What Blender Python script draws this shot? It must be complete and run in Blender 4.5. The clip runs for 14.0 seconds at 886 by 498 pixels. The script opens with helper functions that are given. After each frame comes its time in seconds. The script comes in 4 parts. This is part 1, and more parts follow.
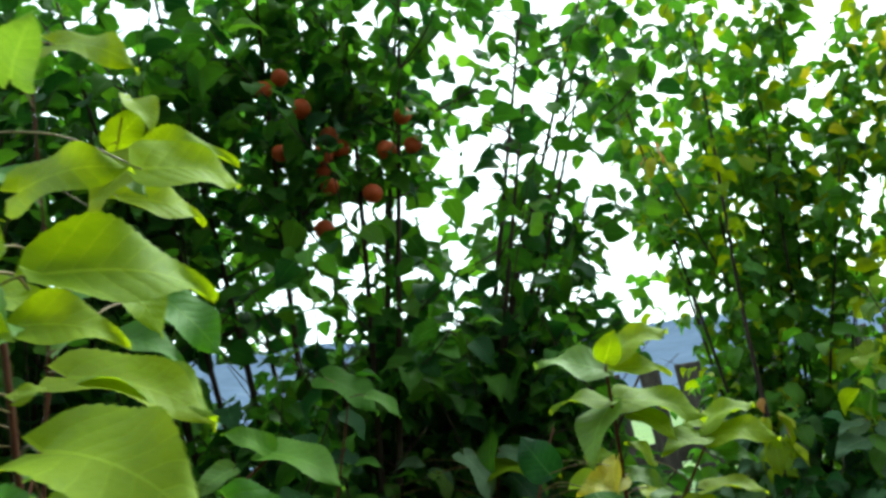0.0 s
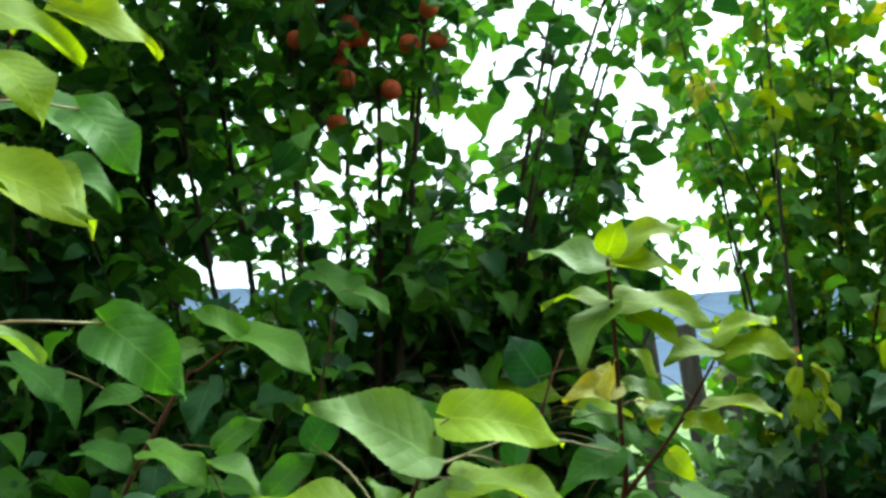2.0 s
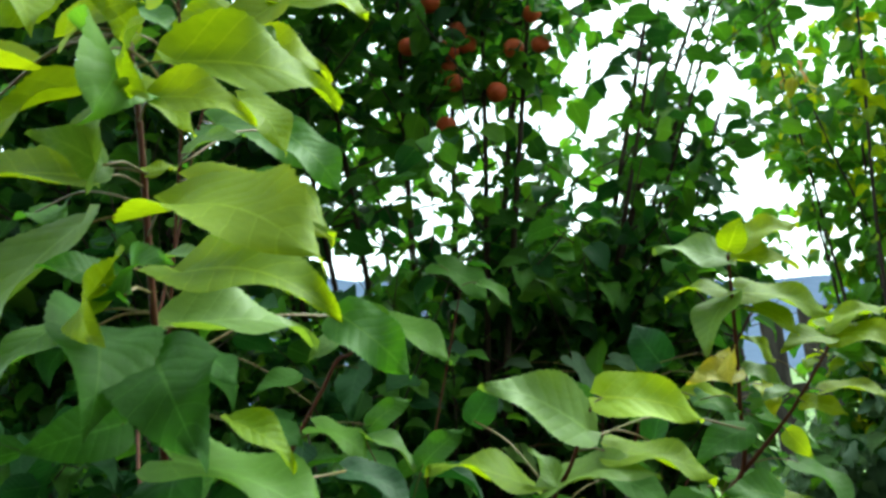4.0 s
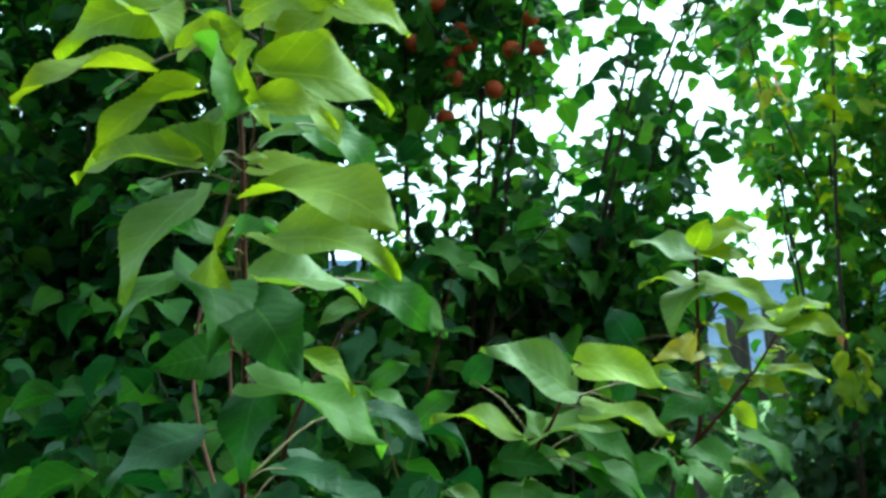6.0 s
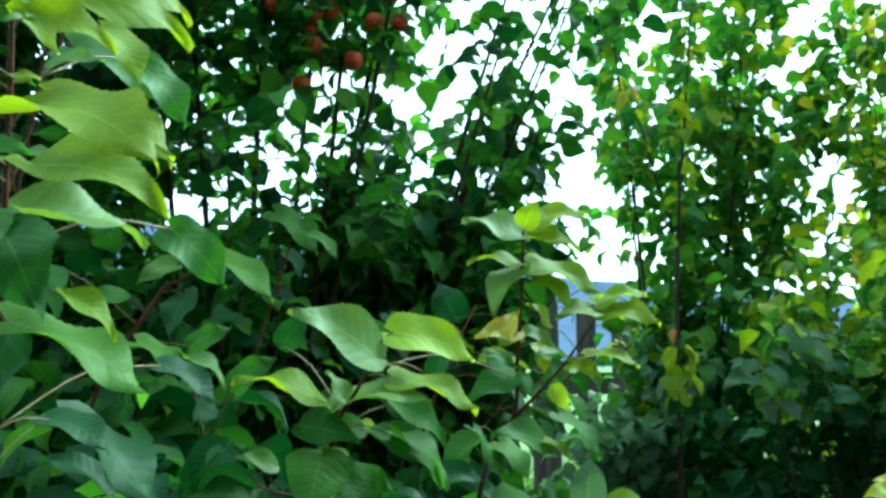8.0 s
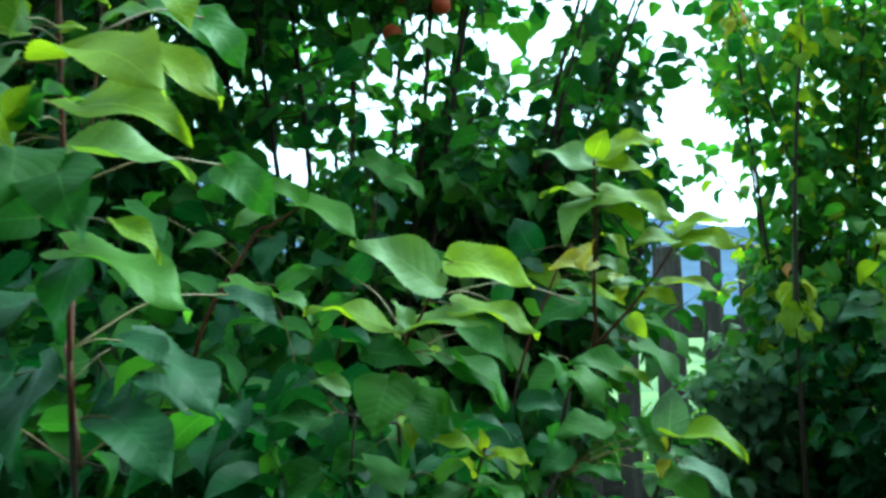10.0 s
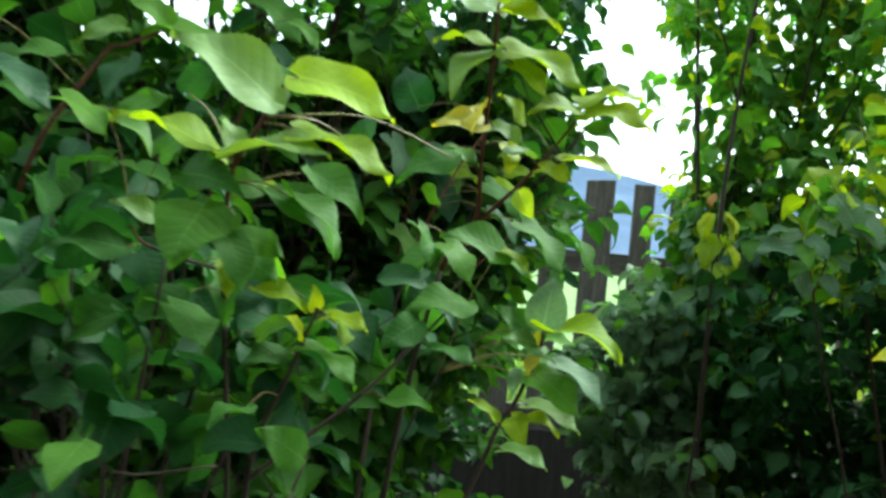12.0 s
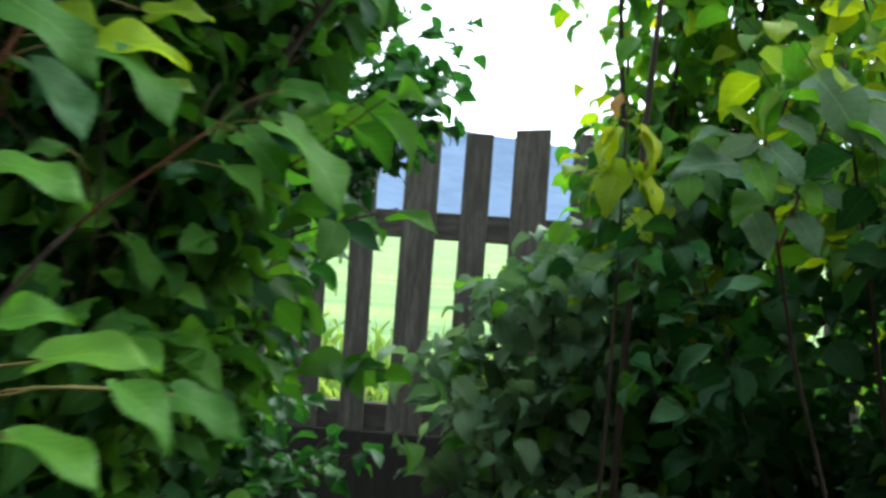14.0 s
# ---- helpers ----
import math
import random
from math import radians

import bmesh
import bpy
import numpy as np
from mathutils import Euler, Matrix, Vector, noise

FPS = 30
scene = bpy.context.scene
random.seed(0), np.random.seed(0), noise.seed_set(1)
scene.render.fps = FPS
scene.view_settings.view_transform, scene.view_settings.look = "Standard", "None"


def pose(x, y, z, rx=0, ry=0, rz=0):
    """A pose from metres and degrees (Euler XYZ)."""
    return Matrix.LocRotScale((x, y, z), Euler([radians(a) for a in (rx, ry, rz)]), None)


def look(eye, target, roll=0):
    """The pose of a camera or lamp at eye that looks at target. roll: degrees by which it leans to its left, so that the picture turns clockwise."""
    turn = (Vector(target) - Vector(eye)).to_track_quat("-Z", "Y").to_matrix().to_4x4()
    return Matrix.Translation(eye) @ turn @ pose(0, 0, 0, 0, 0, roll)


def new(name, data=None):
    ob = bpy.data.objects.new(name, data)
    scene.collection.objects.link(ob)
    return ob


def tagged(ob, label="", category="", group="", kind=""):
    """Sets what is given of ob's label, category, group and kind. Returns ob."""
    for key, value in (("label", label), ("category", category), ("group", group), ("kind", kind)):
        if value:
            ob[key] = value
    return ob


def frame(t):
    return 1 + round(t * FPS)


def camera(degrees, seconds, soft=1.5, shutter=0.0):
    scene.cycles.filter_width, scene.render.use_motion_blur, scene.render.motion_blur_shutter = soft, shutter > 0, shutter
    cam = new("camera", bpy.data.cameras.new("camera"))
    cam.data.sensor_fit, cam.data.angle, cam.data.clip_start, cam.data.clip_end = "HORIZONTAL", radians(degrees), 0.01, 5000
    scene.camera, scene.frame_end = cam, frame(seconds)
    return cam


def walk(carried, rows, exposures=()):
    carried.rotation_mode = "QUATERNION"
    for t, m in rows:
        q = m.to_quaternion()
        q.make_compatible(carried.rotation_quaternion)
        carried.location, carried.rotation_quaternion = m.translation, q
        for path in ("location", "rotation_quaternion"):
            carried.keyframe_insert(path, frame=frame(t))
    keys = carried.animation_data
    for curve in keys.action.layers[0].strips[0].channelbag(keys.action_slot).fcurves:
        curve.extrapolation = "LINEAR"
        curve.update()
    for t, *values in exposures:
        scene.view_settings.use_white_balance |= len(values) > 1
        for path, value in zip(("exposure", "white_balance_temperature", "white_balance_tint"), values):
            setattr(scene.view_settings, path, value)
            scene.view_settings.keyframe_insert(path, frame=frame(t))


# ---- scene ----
cam = camera(54.1, 14.0, soft=3.0, shutter=0.4)
# seconds, x, y, z, and the turn about x, y and z in degrees
ROWS = [
    (0, 0.015, -0.039, 1.453, 105.14, 11.11, 4.09), (0.5, 0.064, 0.017, 1.450, 103.63, 11.00, 3.58),
    (1, 0.083, 0.054, 1.423, 102.59, 9.20, 3.71), (1.5, 0.063, 0.076, 1.398, 102.65, 6.70, 5.58),
    (2, 0.067, 0.108, 1.380, 102.28, 6.22, 6.26), (2.5, 0.076, 0.077, 1.396, 102.88, 6.33, 6.19),
    (3, 0.043, 0.041, 1.414, 103.41, 5.60, 7.05), (3.5, 0.025, 0.028, 1.411, 104.16, 5.74, 9.22),
    (3.7, 0.005, 0.013, 1.398, 102.67, 6.20, 10.46), (5.8, -0.016, -0.160, 1.343, 100.50, 3.55, 9.31),
    (6, -0.019, -0.167, 1.348, 100.74, 3.14, 8.56), (6.5, -0.009, -0.152, 1.354, 100.06, 3.44, 4.16),
    (7, 0.026, -0.155, 1.338, 99.43, 0.74, -0.56), (7.2, 0.021, -0.156, 1.332, 99.55, 0.49, -0.75),
    (9.3, 0.135, -0.094, 1.320, 98.81, 1.42, 4.64), (9.5, 0.146, -0.115, 1.290, 97.97, 0.95, 7.10),
    (10, 0.130, -0.150, 1.294, 96.58, 1.40, 8.64), (10.5, 0.087, -0.296, 1.322, 95.70, 3.01, 6.15),
    (11, 0.061, -0.352, 1.307, 93.19, -0.69, 2.34), (11.5, 0.126, -0.203, 1.251, 93.11, -1.76, 3.49),
    (12, 0.214, 0.035, 1.214, 92.04, -5.39, 4.54), (12.5, 0.219, 0.222, 1.221, 90.50, -5.71, -1.24),
    (13, 0.249, 0.453, 1.215, 90.50, -5.03, -8.74), (13.5, 0.407, 0.686, 1.196, 90.76, -4.23, 2.42),
    (14, 0.554, 0.939, 1.208, 91.14, -4.06, 4.10),
]
# seconds, stops, kelvin, tint: the picture drifts from warm to cool and back
TINTS = [(0, 1.28, 5850, -17), (2, 1.6, 5850, -18), (3.5, 1.48, 5850, -15), (6, 1.44, 5050, -25), (7, 1.52, 4900, -25), (10, 1.58, 4700, -27), (12, 1.9, 5650, -15), (12.5, 1.94, 5750, -18), (13, 2.08, 5300, 3), (13.5, 2.0, 5500, -3), (14, 1.88, 5650, -7)]
walk(cam, [(t, pose(*p)) for t, *p in ROWS], TINTS)

# ---- world and sun ----
SUN_UP, SUN_SIDE = 50.0, 38.0
world = bpy.data.worlds.new("sky")
scene.world = world
world.use_nodes = True
wn, wl = world.node_tree.nodes, world.node_tree.links
sky = wn.new("ShaderNodeTexSky")
sky.sky_type, sky.sun_disc = "NISHITA", False
sky.sun_elevation, sky.sun_rotation = radians(SUN_UP), radians(SUN_SIDE)
sky.dust_density, sky.air_density, sky.ozone_density = 5.0, 1.0, 1.0
cloud = wn.new("ShaderNodeMix")
cloud.data_type = "RGBA"
cloud.inputs[0].default_value = 0.55
cloud.inputs[7].default_value = (10.5, 10.3, 10.0, 1)
wl.new(sky.outputs[0], cloud.inputs[6])
wl.new(cloud.outputs[2], wn["Background"].inputs[0])
wn["Background"].inputs[1].default_value = 0.148
sun = new("sun", bpy.data.lights.new("sun", "SUN"))
sun.data.energy, sun.data.angle, sun.data.color = 2.3, radians(25), (1.0, 0.95, 0.86)
toward = Vector((math.sin(radians(SUN_SIDE)) * math.cos(radians(SUN_UP)), math.cos(radians(SUN_SIDE)) * math.cos(radians(SUN_UP)), math.sin(radians(SUN_UP))))
sun.matrix_world = look(toward * 50, (0, 0, 0))


# ---- materials ----
def blank(name):
    m = bpy.data.materials.new(name)
    m.use_nodes = True
    m.node_tree.nodes.clear()
    return m, m.node_tree.nodes, m.node_tree.links


def ramp(n, stops):
    r = n.new("ShaderNodeValToRGB")
    els = r.color_ramp.elements
    while len(els) < len(stops):
        els.new(0.5)
    for e, (p, c) in zip(els, stops):
        e.position, e.color = p, (*c, 1)
    return r


def math_node(n, l, op, a, b=None):
    m = n.new("ShaderNodeMath")
    m.operation = op
    for k, v in enumerate((a, b)):
        if v is None:
            continue
        if isinstance(v, (int, float)):
            m.inputs[k].default_value = v
        else:
            l.new(v, m.inputs[k])
    return m.outputs[0]


def mix_rgb(n, l, fac, a, b, how="MIX"):
    m = n.new("ShaderNodeMix")
    m.data_type, m.blend_type = "RGBA", how
    for sock, v in ((m.inputs[0], fac), (m.inputs[6], a), (m.inputs[7], b)):
        if isinstance(v, tuple):
            sock.default_value = (*v, 1)
        elif isinstance(v, (int, float)):
            sock.default_value = v
        else:
            l.new(v, sock)
    return m.outputs[2]


def leaf_material(name, colours, glow, through_share=0.4, rough=0.42, spots=0.25, sheen=0.4):
    """A leaf: colours vary from leaf to leaf, pale veins, blotches, light shines through."""
    m, n, l = blank(name)
    info, geo, uv = n.new("ShaderNodeObjectInfo"), n.new("ShaderNodeNewGeometry"), n.new("ShaderNodeUVMap")
    uv.uv_map = "UVMap"
    both = math_node(n, l, "FRACT", math_node(n, l, "ADD", info.outputs["Random"], geo.outputs["Random Per Island"]))
    tone = ramp(n, [(k / (len(colours) - 1), c) for k, c in enumerate(colours)])
    l.new(both, tone.inputs[0])
    split = n.new("ShaderNodeSeparateXYZ")
    l.new(uv.outputs[0], split.inputs[0])
    side = math_node(n, l, "ABSOLUTE", math_node(n, l, "SUBTRACT", split.outputs[1], 0.5))
    slant = math_node(n, l, "SUBTRACT", split.outputs[0], math_node(n, l, "MULTIPLY", side, 0.85))
    wave = math_node(n, l, "ABSOLUTE", math_node(n, l, "SINE", math_node(n, l, "MULTIPLY", slant, 24.0)))
    rib = math_node(n, l, "LESS_THAN", side, math_node(n, l, "SUBTRACT", 0.017, math_node(n, l, "MULTIPLY", split.outputs[0], 0.017)))
    lateral = math_node(n, l, "LESS_THAN", wave, 0.13)
    vein = math_node(n, l, "MAXIMUM", rib, math_node(n, l, "MULTIPLY", lateral, 0.5))
    noise_tex, spot = n.new("ShaderNodeTexNoise"), n.new("ShaderNodeTexNoise")
    noise_tex.inputs["Scale"].default_value, noise_tex.inputs["Detail"].default_value = 9, 6
    spot.inputs["Scale"].default_value, spot.inputs["Detail"].default_value = 140, 3
    mottled = mix_rgb(n, l, spots, tone.outputs[0], ramp_out(n, l, noise_tex.outputs[0], [(0.3, tuple(v * 0.55 for v in colours[0])), (0.7, colours[-1])]))
    marked = mix_rgb(n, l, math_node(n, l, "MULTIPLY", ramp_out(n, l, spot.outputs[0], [(0.70, (0, 0, 0)), (0.76, (1, 1, 1))]), 0.35), mottled, (0.16, 0.10, 0.03))
    veined = mix_rgb(n, l, math_node(n, l, "MULTIPLY", vein, 0.35), marked, tuple(min(1, v * 1.5 + 0.03) for v in colours[-1]))
    bump = n.new("ShaderNodeBump")
    bump.inputs["Strength"].default_value, bump.inputs["Distance"].default_value = 0.3, 0.002
    l.new(math_node(n, l, "ADD", math_node(n, l, "MULTIPLY", wave, 0.5), noise_tex.outputs[0]), bump.inputs["Height"])
    front, back, mix, out = n.new("ShaderNodeBsdfPrincipled"), n.new("ShaderNodeBsdfTranslucent"), n.new("ShaderNodeMixShader"), n.new("ShaderNodeOutputMaterial")
    l.new(veined, front.inputs["Base Color"])
    front.inputs["Roughness"].default_value = rough + 0.1
    front.inputs["Specular IOR Level"].default_value = sheen
    l.new(mix_rgb(n, l, 1.0, veined, glow, "MULTIPLY"), back.inputs["Color"])
    for s in (front, back):
        l.new(bump.outputs[0], s.inputs["Normal"])
    mix.inputs[0].default_value = through_share
    l.new(front.outputs[0], mix.inputs[1])
    l.new(back.outputs[0], mix.inputs[2])
    l.new(mix.outputs[0], out.inputs[0])
    return m


def ramp_out(n, l, value, stops):
    r = ramp(n, stops)
    l.new(value, r.inputs[0])
    return r.outputs[0]


def rough_material(name, stops, scale, stretch=(1, 1, 1), rough=0.8, depth=0.004, fine=60, spec=0.3):
    """Bark, weathered wood, soil, fruit: noise at two sizes in colour and relief."""
    m, n, l = blank(name)
    co, mp, info = n.new("ShaderNodeTexCoord"), n.new("ShaderNodeMapping"), n.new("ShaderNodeObjectInfo")
    mp.inputs["Scale"].default_value = stretch
    l.new(co.outputs["Object"], mp.inputs[0])
    shift = n.new("ShaderNodeVectorMath")
    l.new(mp.outputs[0], shift.inputs[0])
    jump = n.new("ShaderNodeCombineXYZ")
    l.new(math_node(n, l, "MULTIPLY", info.outputs["Random"], 37.0), jump.inputs[0])
    l.new(jump.outputs[0], shift.inputs[1])
    big, small = n.new("ShaderNodeTexNoise"), n.new("ShaderNodeTexNoise")
    for t, s in ((big, scale), (small, fine)):
        t.inputs["Scale"].default_value, t.inputs["Detail"].default_value = s, 6
        l.new(shift.outputs[0], t.inputs["Vector"])
    both = math_node(n, l, "ADD", math_node(n, l, "MULTIPLY", big.outputs[0], 0.6), math_node(n, l, "MULTIPLY", small.outputs[0], 0.4))
    colour = ramp_out(n, l, both, stops)
    tint = mix_rgb(n, l, math_node(n, l, "MULTIPLY", info.outputs["Random"], 0.35), colour, stops[0][1])
    bump = n.new("ShaderNodeBump")
    bump.inputs["Strength"].default_value, bump.inputs["Distance"].default_value = 0.6, depth
    l.new(both, bump.inputs["Height"])
    b, out = n.new("ShaderNodeBsdfPrincipled"), n.new("ShaderNodeOutputMaterial")
    l.new(tint, b.inputs["Base Color"])
    l.new(bump.outputs[0], b.inputs["Normal"])
    b.inputs["Roughness"].default_value, b.inputs["Specular IOR Level"].default_value = rough, spec
    l.new(b.outputs[0], out.inputs[0])
    return m


YOUNG = leaf_material("young_leaf", [(0.13, 0.21, 0.005), (0.17, 0.255, 0.006), (0.22, 0.29, 0.008)], (1.9, 1.7, 0.35), 0.5, 0.46, 0.2, 0.14)
FRESH = leaf_material("fresh_leaf", [(0.055, 0.15, 0.014), (0.08, 0.185, 0.017), (0.115, 0.225, 0.02)], (1.5, 1.6, 0.6), 0.48, 0.46, 0.2, 0.22)
GREEN = leaf_material("green_leaf", [(0.033, 0.095, 0.014), (0.050, 0.125, 0.016), (0.072, 0.16, 0.018)], (1.45, 1.6, 0.65), 0.46, 0.5, 0.18, 0.15)
# dark leaf tone, used too where shade is put into leaf colour
DEEP = leaf_material("deep_and_shaded_leaf", [(0.013, 0.048, 0.015), (0.020, 0.064, 0.017), (0.031, 0.085, 0.02)], (1.4, 1.6, 0.6), 0.34, 0.46, 0.3, 0.16)
DULL = leaf_material("dull_leaf", [(0.035, 0.105, 0.045), (0.06, 0.145, 0.06), (0.09, 0.19, 0.075)], (1.2, 1.5, 0.6), 0.3, 0.45, 0.25, 0.22)
GREY = leaf_material("grey_green_leaf", [(0.07, 0.135, 0.065), (0.11, 0.18, 0.09), (0.16, 0.23, 0.125)], (1.2, 1.3, 0.8), 0.4, 0.5, 0.25, 0.25)
PALE = leaf_material("pale_leaf", [(0.09, 0.185, 0.03), (0.125, 0.22, 0.036), (0.16, 0.25, 0.045)], (1.6, 1.45, 0.5), 0.44, 0.44, 0.25, 0.30)
GOLD = leaf_material("golden_leaf", [(0.30, 0.38, 0.01), (0.42, 0.42, 0.02), (0.50, 0.42, 0.06)], (1.6, 1.4, 0.4), 0.45, 0.45)
LIME = leaf_material("yellowed_leaf", [(0.26, 0.38, 0.008), (0.32, 0.42, 0.010), (0.37, 0.42, 0.012)], (1.7, 1.6, 0.4), 0.45, 0.42, 0.12, 0.22)
RUST = leaf_material("rusty_leaf", [(0.28, 0.20, 0.04), (0.40, 0.20, 0.05), (0.45, 0.26, 0.08)], (1.5, 1.2, 0.6), 0.4, 0.48)
GRASS = leaf_material("grass_blade", [(0.09, 0.18, 0.025), (0.14, 0.22, 0.035), (0.22, 0.26, 0.06)], (1.3, 1.4, 0.7), 0.4, 0.5)
BARK = rough_material("bark", [(0.3, (0.016, 0.010, 0.007)), (0.55, (0.045, 0.029, 0.020)), (0.75, (0.10, 0.07, 0.05))], 14, (1, 1, 0.4), 0.85, 0.006)
TWIG = rough_material("red_twig", [(0.3, (0.045, 0.012, 0.007)), (0.55, (0.085, 0.028, 0.014)), (0.75, (0.14, 0.065, 0.032))], 30, (1, 1, 0.5), 0.65, 0.001, 160, 0.15)
PETIOLE = rough_material("petiole", [(0.3, (0.12, 0.05, 0.02)), (0.7, (0.16, 0.17, 0.04))], 40, (1, 1, 1), 0.5, 0.0004, 200)
WOOD = rough_material("weathered_wood", [(0.3, (0.022, 0.018, 0.015)), (0.5, (0.052, 0.043, 0.036)), (0.7, (0.11, 0.094, 0.08))], 9, (5, 5, 0.5), 0.88, 0.003, 45)
# near-black wood colour for the board along the fence foot
BLACK_WOOD = rough_material("black_wood", [(0.3, (0.008, 0.007, 0.006)), (0.55, (0.017, 0.014, 0.012)), (0.75, (0.035, 0.03, 0.025))], 9, (0.5, 5, 5), 0.9, 0.003, 45, 0.15)
# dark surface of the added wall, so that little light bounces forward
BLOCK_DARK = rough_material("light_block_dark", [(0.3, (0.045, 0.042, 0.038)), (0.7, (0.075, 0.07, 0.064))], 1.5, (1, 1, 1), 0.9, 0.004, 40)
FRUIT = rough_material("apricot_skin", [(0.3, (0.30, 0.035, 0.008)), (0.55, (0.42, 0.075, 0.012)), (0.75, (0.52, 0.15, 0.02))], 18, (1, 1, 1), 0.55, 0.0005, 120)


def ground_material():
    """Dark garden soil as far as the fence, a pale meadow beyond it."""
    m, n, l = blank("soil_and_meadow")
    co, xyz = n.new("ShaderNodeTexCoord"), n.new("ShaderNodeSeparateXYZ")
    l.new(co.outputs["Object"], xyz.inputs[0])
    big, small = n.new("ShaderNodeTexNoise"), n.new("ShaderNodeTexNoise")
    big.inputs["Scale"].default_value, big.inputs["Detail"].default_value = 0.25, 5
    small.inputs["Scale"].default_value, small.inputs["Detail"].default_value = 9, 8
    for t in (big, small):
        l.new(co.outputs["Object"], t.inputs["Vector"])
    both = math_node(n, l, "ADD", math_node(n, l, "MULTIPLY", big.outputs[0], 0.5), math_node(n, l, "MULTIPLY", small.outputs[0], 0.5))
    soil = ramp_out(n, l, both, [(0.35, (0.018, 0.013, 0.009)), (0.65, (0.05, 0.038, 0.026))])
    patch, wide = n.new("ShaderNodeTexNoise"), n.new("ShaderNodeMapping")
    wide.inputs["Scale"].default_value = (0.12, 0.9, 1)
    l.new(co.outputs["Object"], wide.inputs[0])
    l.new(wide.outputs[0], patch.inputs["Vector"])
    patch.inputs["Scale"].default_value, patch.inputs["Detail"].default_value = 1.0, 4
    sward = ramp_out(n, l, both, [(0.3, (0.06, 0.12, 0.012)), (0.5, (0.10, 0.165, 0.022)), (0.7, (0.17, 0.20, 0.045))])
    meadow = mix_rgb(n, l, ramp_out(n, l, patch.outputs[0], [(0.42, (0, 0, 0)), (0.58, (0.8, 0.8, 0.8))]), sward, (0.035, 0.075, 0.012))
    line = math_node(n, l, "SUBTRACT", xyz.outputs[1], math_node(n, l, "MULTIPLY", xyz.outputs[0], 0.03))
    over = ramp_out(n, l, math_node(n, l, "ADD", math_node(n, l, "SUBTRACT", line, 4.2), math_node(n, l, "MULTIPLY", small.outputs[0], 0.6)), [(0.3, (0, 0, 0)), (0.9, (1, 1, 1))])
    bump = n.new("ShaderNodeBump")
    bump.inputs["Strength"].default_value, bump.inputs["Distance"].default_value = 0.8, 0.05
    l.new(small.outputs[0], bump.inputs["Height"])
    b, out = n.new("ShaderNodeBsdfPrincipled"), n.new("ShaderNodeOutputMaterial")
    l.new(mix_rgb(n, l, over, soil, meadow), b.inputs["Base Color"])
    l.new(bump.outputs[0], b.inputs["Normal"])
    b.inputs["Roughness"].default_value = 0.95
    l.new(b.outputs[0], out.inputs[0])
    return m


SOIL = ground_material()
# distance haze is mixed into the woodland's base colour as blue-grey
HAZED_HILLSIDE = rough_material("hazed_wooded_hillside", [(0.35, (0.062, 0.082, 0.13)), (0.6, (0.085, 0.11, 0.17)), (0.8, (0.12, 0.145, 0.205))], 0.03, (1, 1, 1), 0.95, 2.0, 0.09, 0.0)


# ---- building helpers ----
def mesh_from(name, verts, faces, material, uvs=None, smooth=True):
    me = bpy.data.meshes.new(name)
    me.from_pydata([tuple(v) for v in verts], [], [tuple(f) for f in faces])
    if uvs is not None:
        layer = me.uv_layers.new(name="UVMap")
        index = np.empty(len(me.loops), dtype=np.int32)
        me.loops.foreach_get("vertex_index", index)
        layer.data.foreach_set("uv", np.asarray(uvs, dtype=np.float32)[index].ravel())
    if smooth:
        me.polygons.foreach_set("use_smooth", np.ones(len(me.polygons), dtype=bool))
    me.materials.append(material)
    me.update()
    return me


def thing(name, at, label, category, group="", kind=""):
    ob = new(name)
    ob.empty_display_size = 0.05
    ob.location = at
    return tagged(ob, label, category, group, kind)


def part(name, mesh, parent, label="", kind="", place=None):
    """A mesh in world places as a part under its thing."""
    ob = new(name, mesh)
    ob.parent = parent
    root = parent.location if parent.parent is None else parent.parent.location
    shift = Matrix.Translation(-root) if parent.parent is None else Matrix.Identity(4)
    ob.matrix_basis = shift @ (place if place is not None else Matrix.Identity(4))
    return tagged(ob, label, kind=kind)


def tube(points, radii, sides=6):
    """Vertices and faces of a bent round rod."""
    pts = [Vector(p) for p in points]
    verts, faces = [], []
    for k, p in enumerate(pts):
        d = (pts[min(k + 1, len(pts) - 1)] - pts[max(k - 1, 0)]).normalized()
        a = d.cross(Vector((0.31, 0.94, 0.12))).normalized()
        b = d.cross(a)
        for j in range(sides):
            w = 2 * math.pi * j / sides
            verts.append(p + (a * math.cos(w) + b * math.sin(w)) * radii[k])
    for k in range(len(pts) - 1):
        for j in range(sides):
            i, i2 = k * sides + j, k * sides + (j + 1) % sides
            faces.append((i, i2, i2 + sides, i + sides))
    faces.append(tuple(range(sides - 1, -1, -1)))
    faces.append(tuple(range((len(pts) - 1) * sides, len(pts) * sides)))
    return verts, faces


def joined(pieces):
    verts, faces = [], []
    for v, f in pieces:
        k = len(verts)
        verts += v
        faces += [tuple(i + k for i in q) for q in f]
    return verts, faces


def smooth_line(points, steps=6):
    """A Catmull-Rom line through the points."""
    p = [Vector(q) for q in points]
    p = [p[0] * 2 - p[1]] + p + [p[-1] * 2 - p[-2]]
    out = []
    for k in range(1, len(p) - 2):
        for j in range(steps):
            t = j / steps
            out.append(0.5 * ((2 * p[k]) + (p[k + 1] - p[k - 1]) * t + (2 * p[k - 1] - 5 * p[k] + 4 * p[k + 1] - p[k + 2]) * t * t + (3 * p[k] - p[k - 1] - 3 * p[k + 1] + p[k + 2]) * t ** 3))
    return out + [p[-2]]


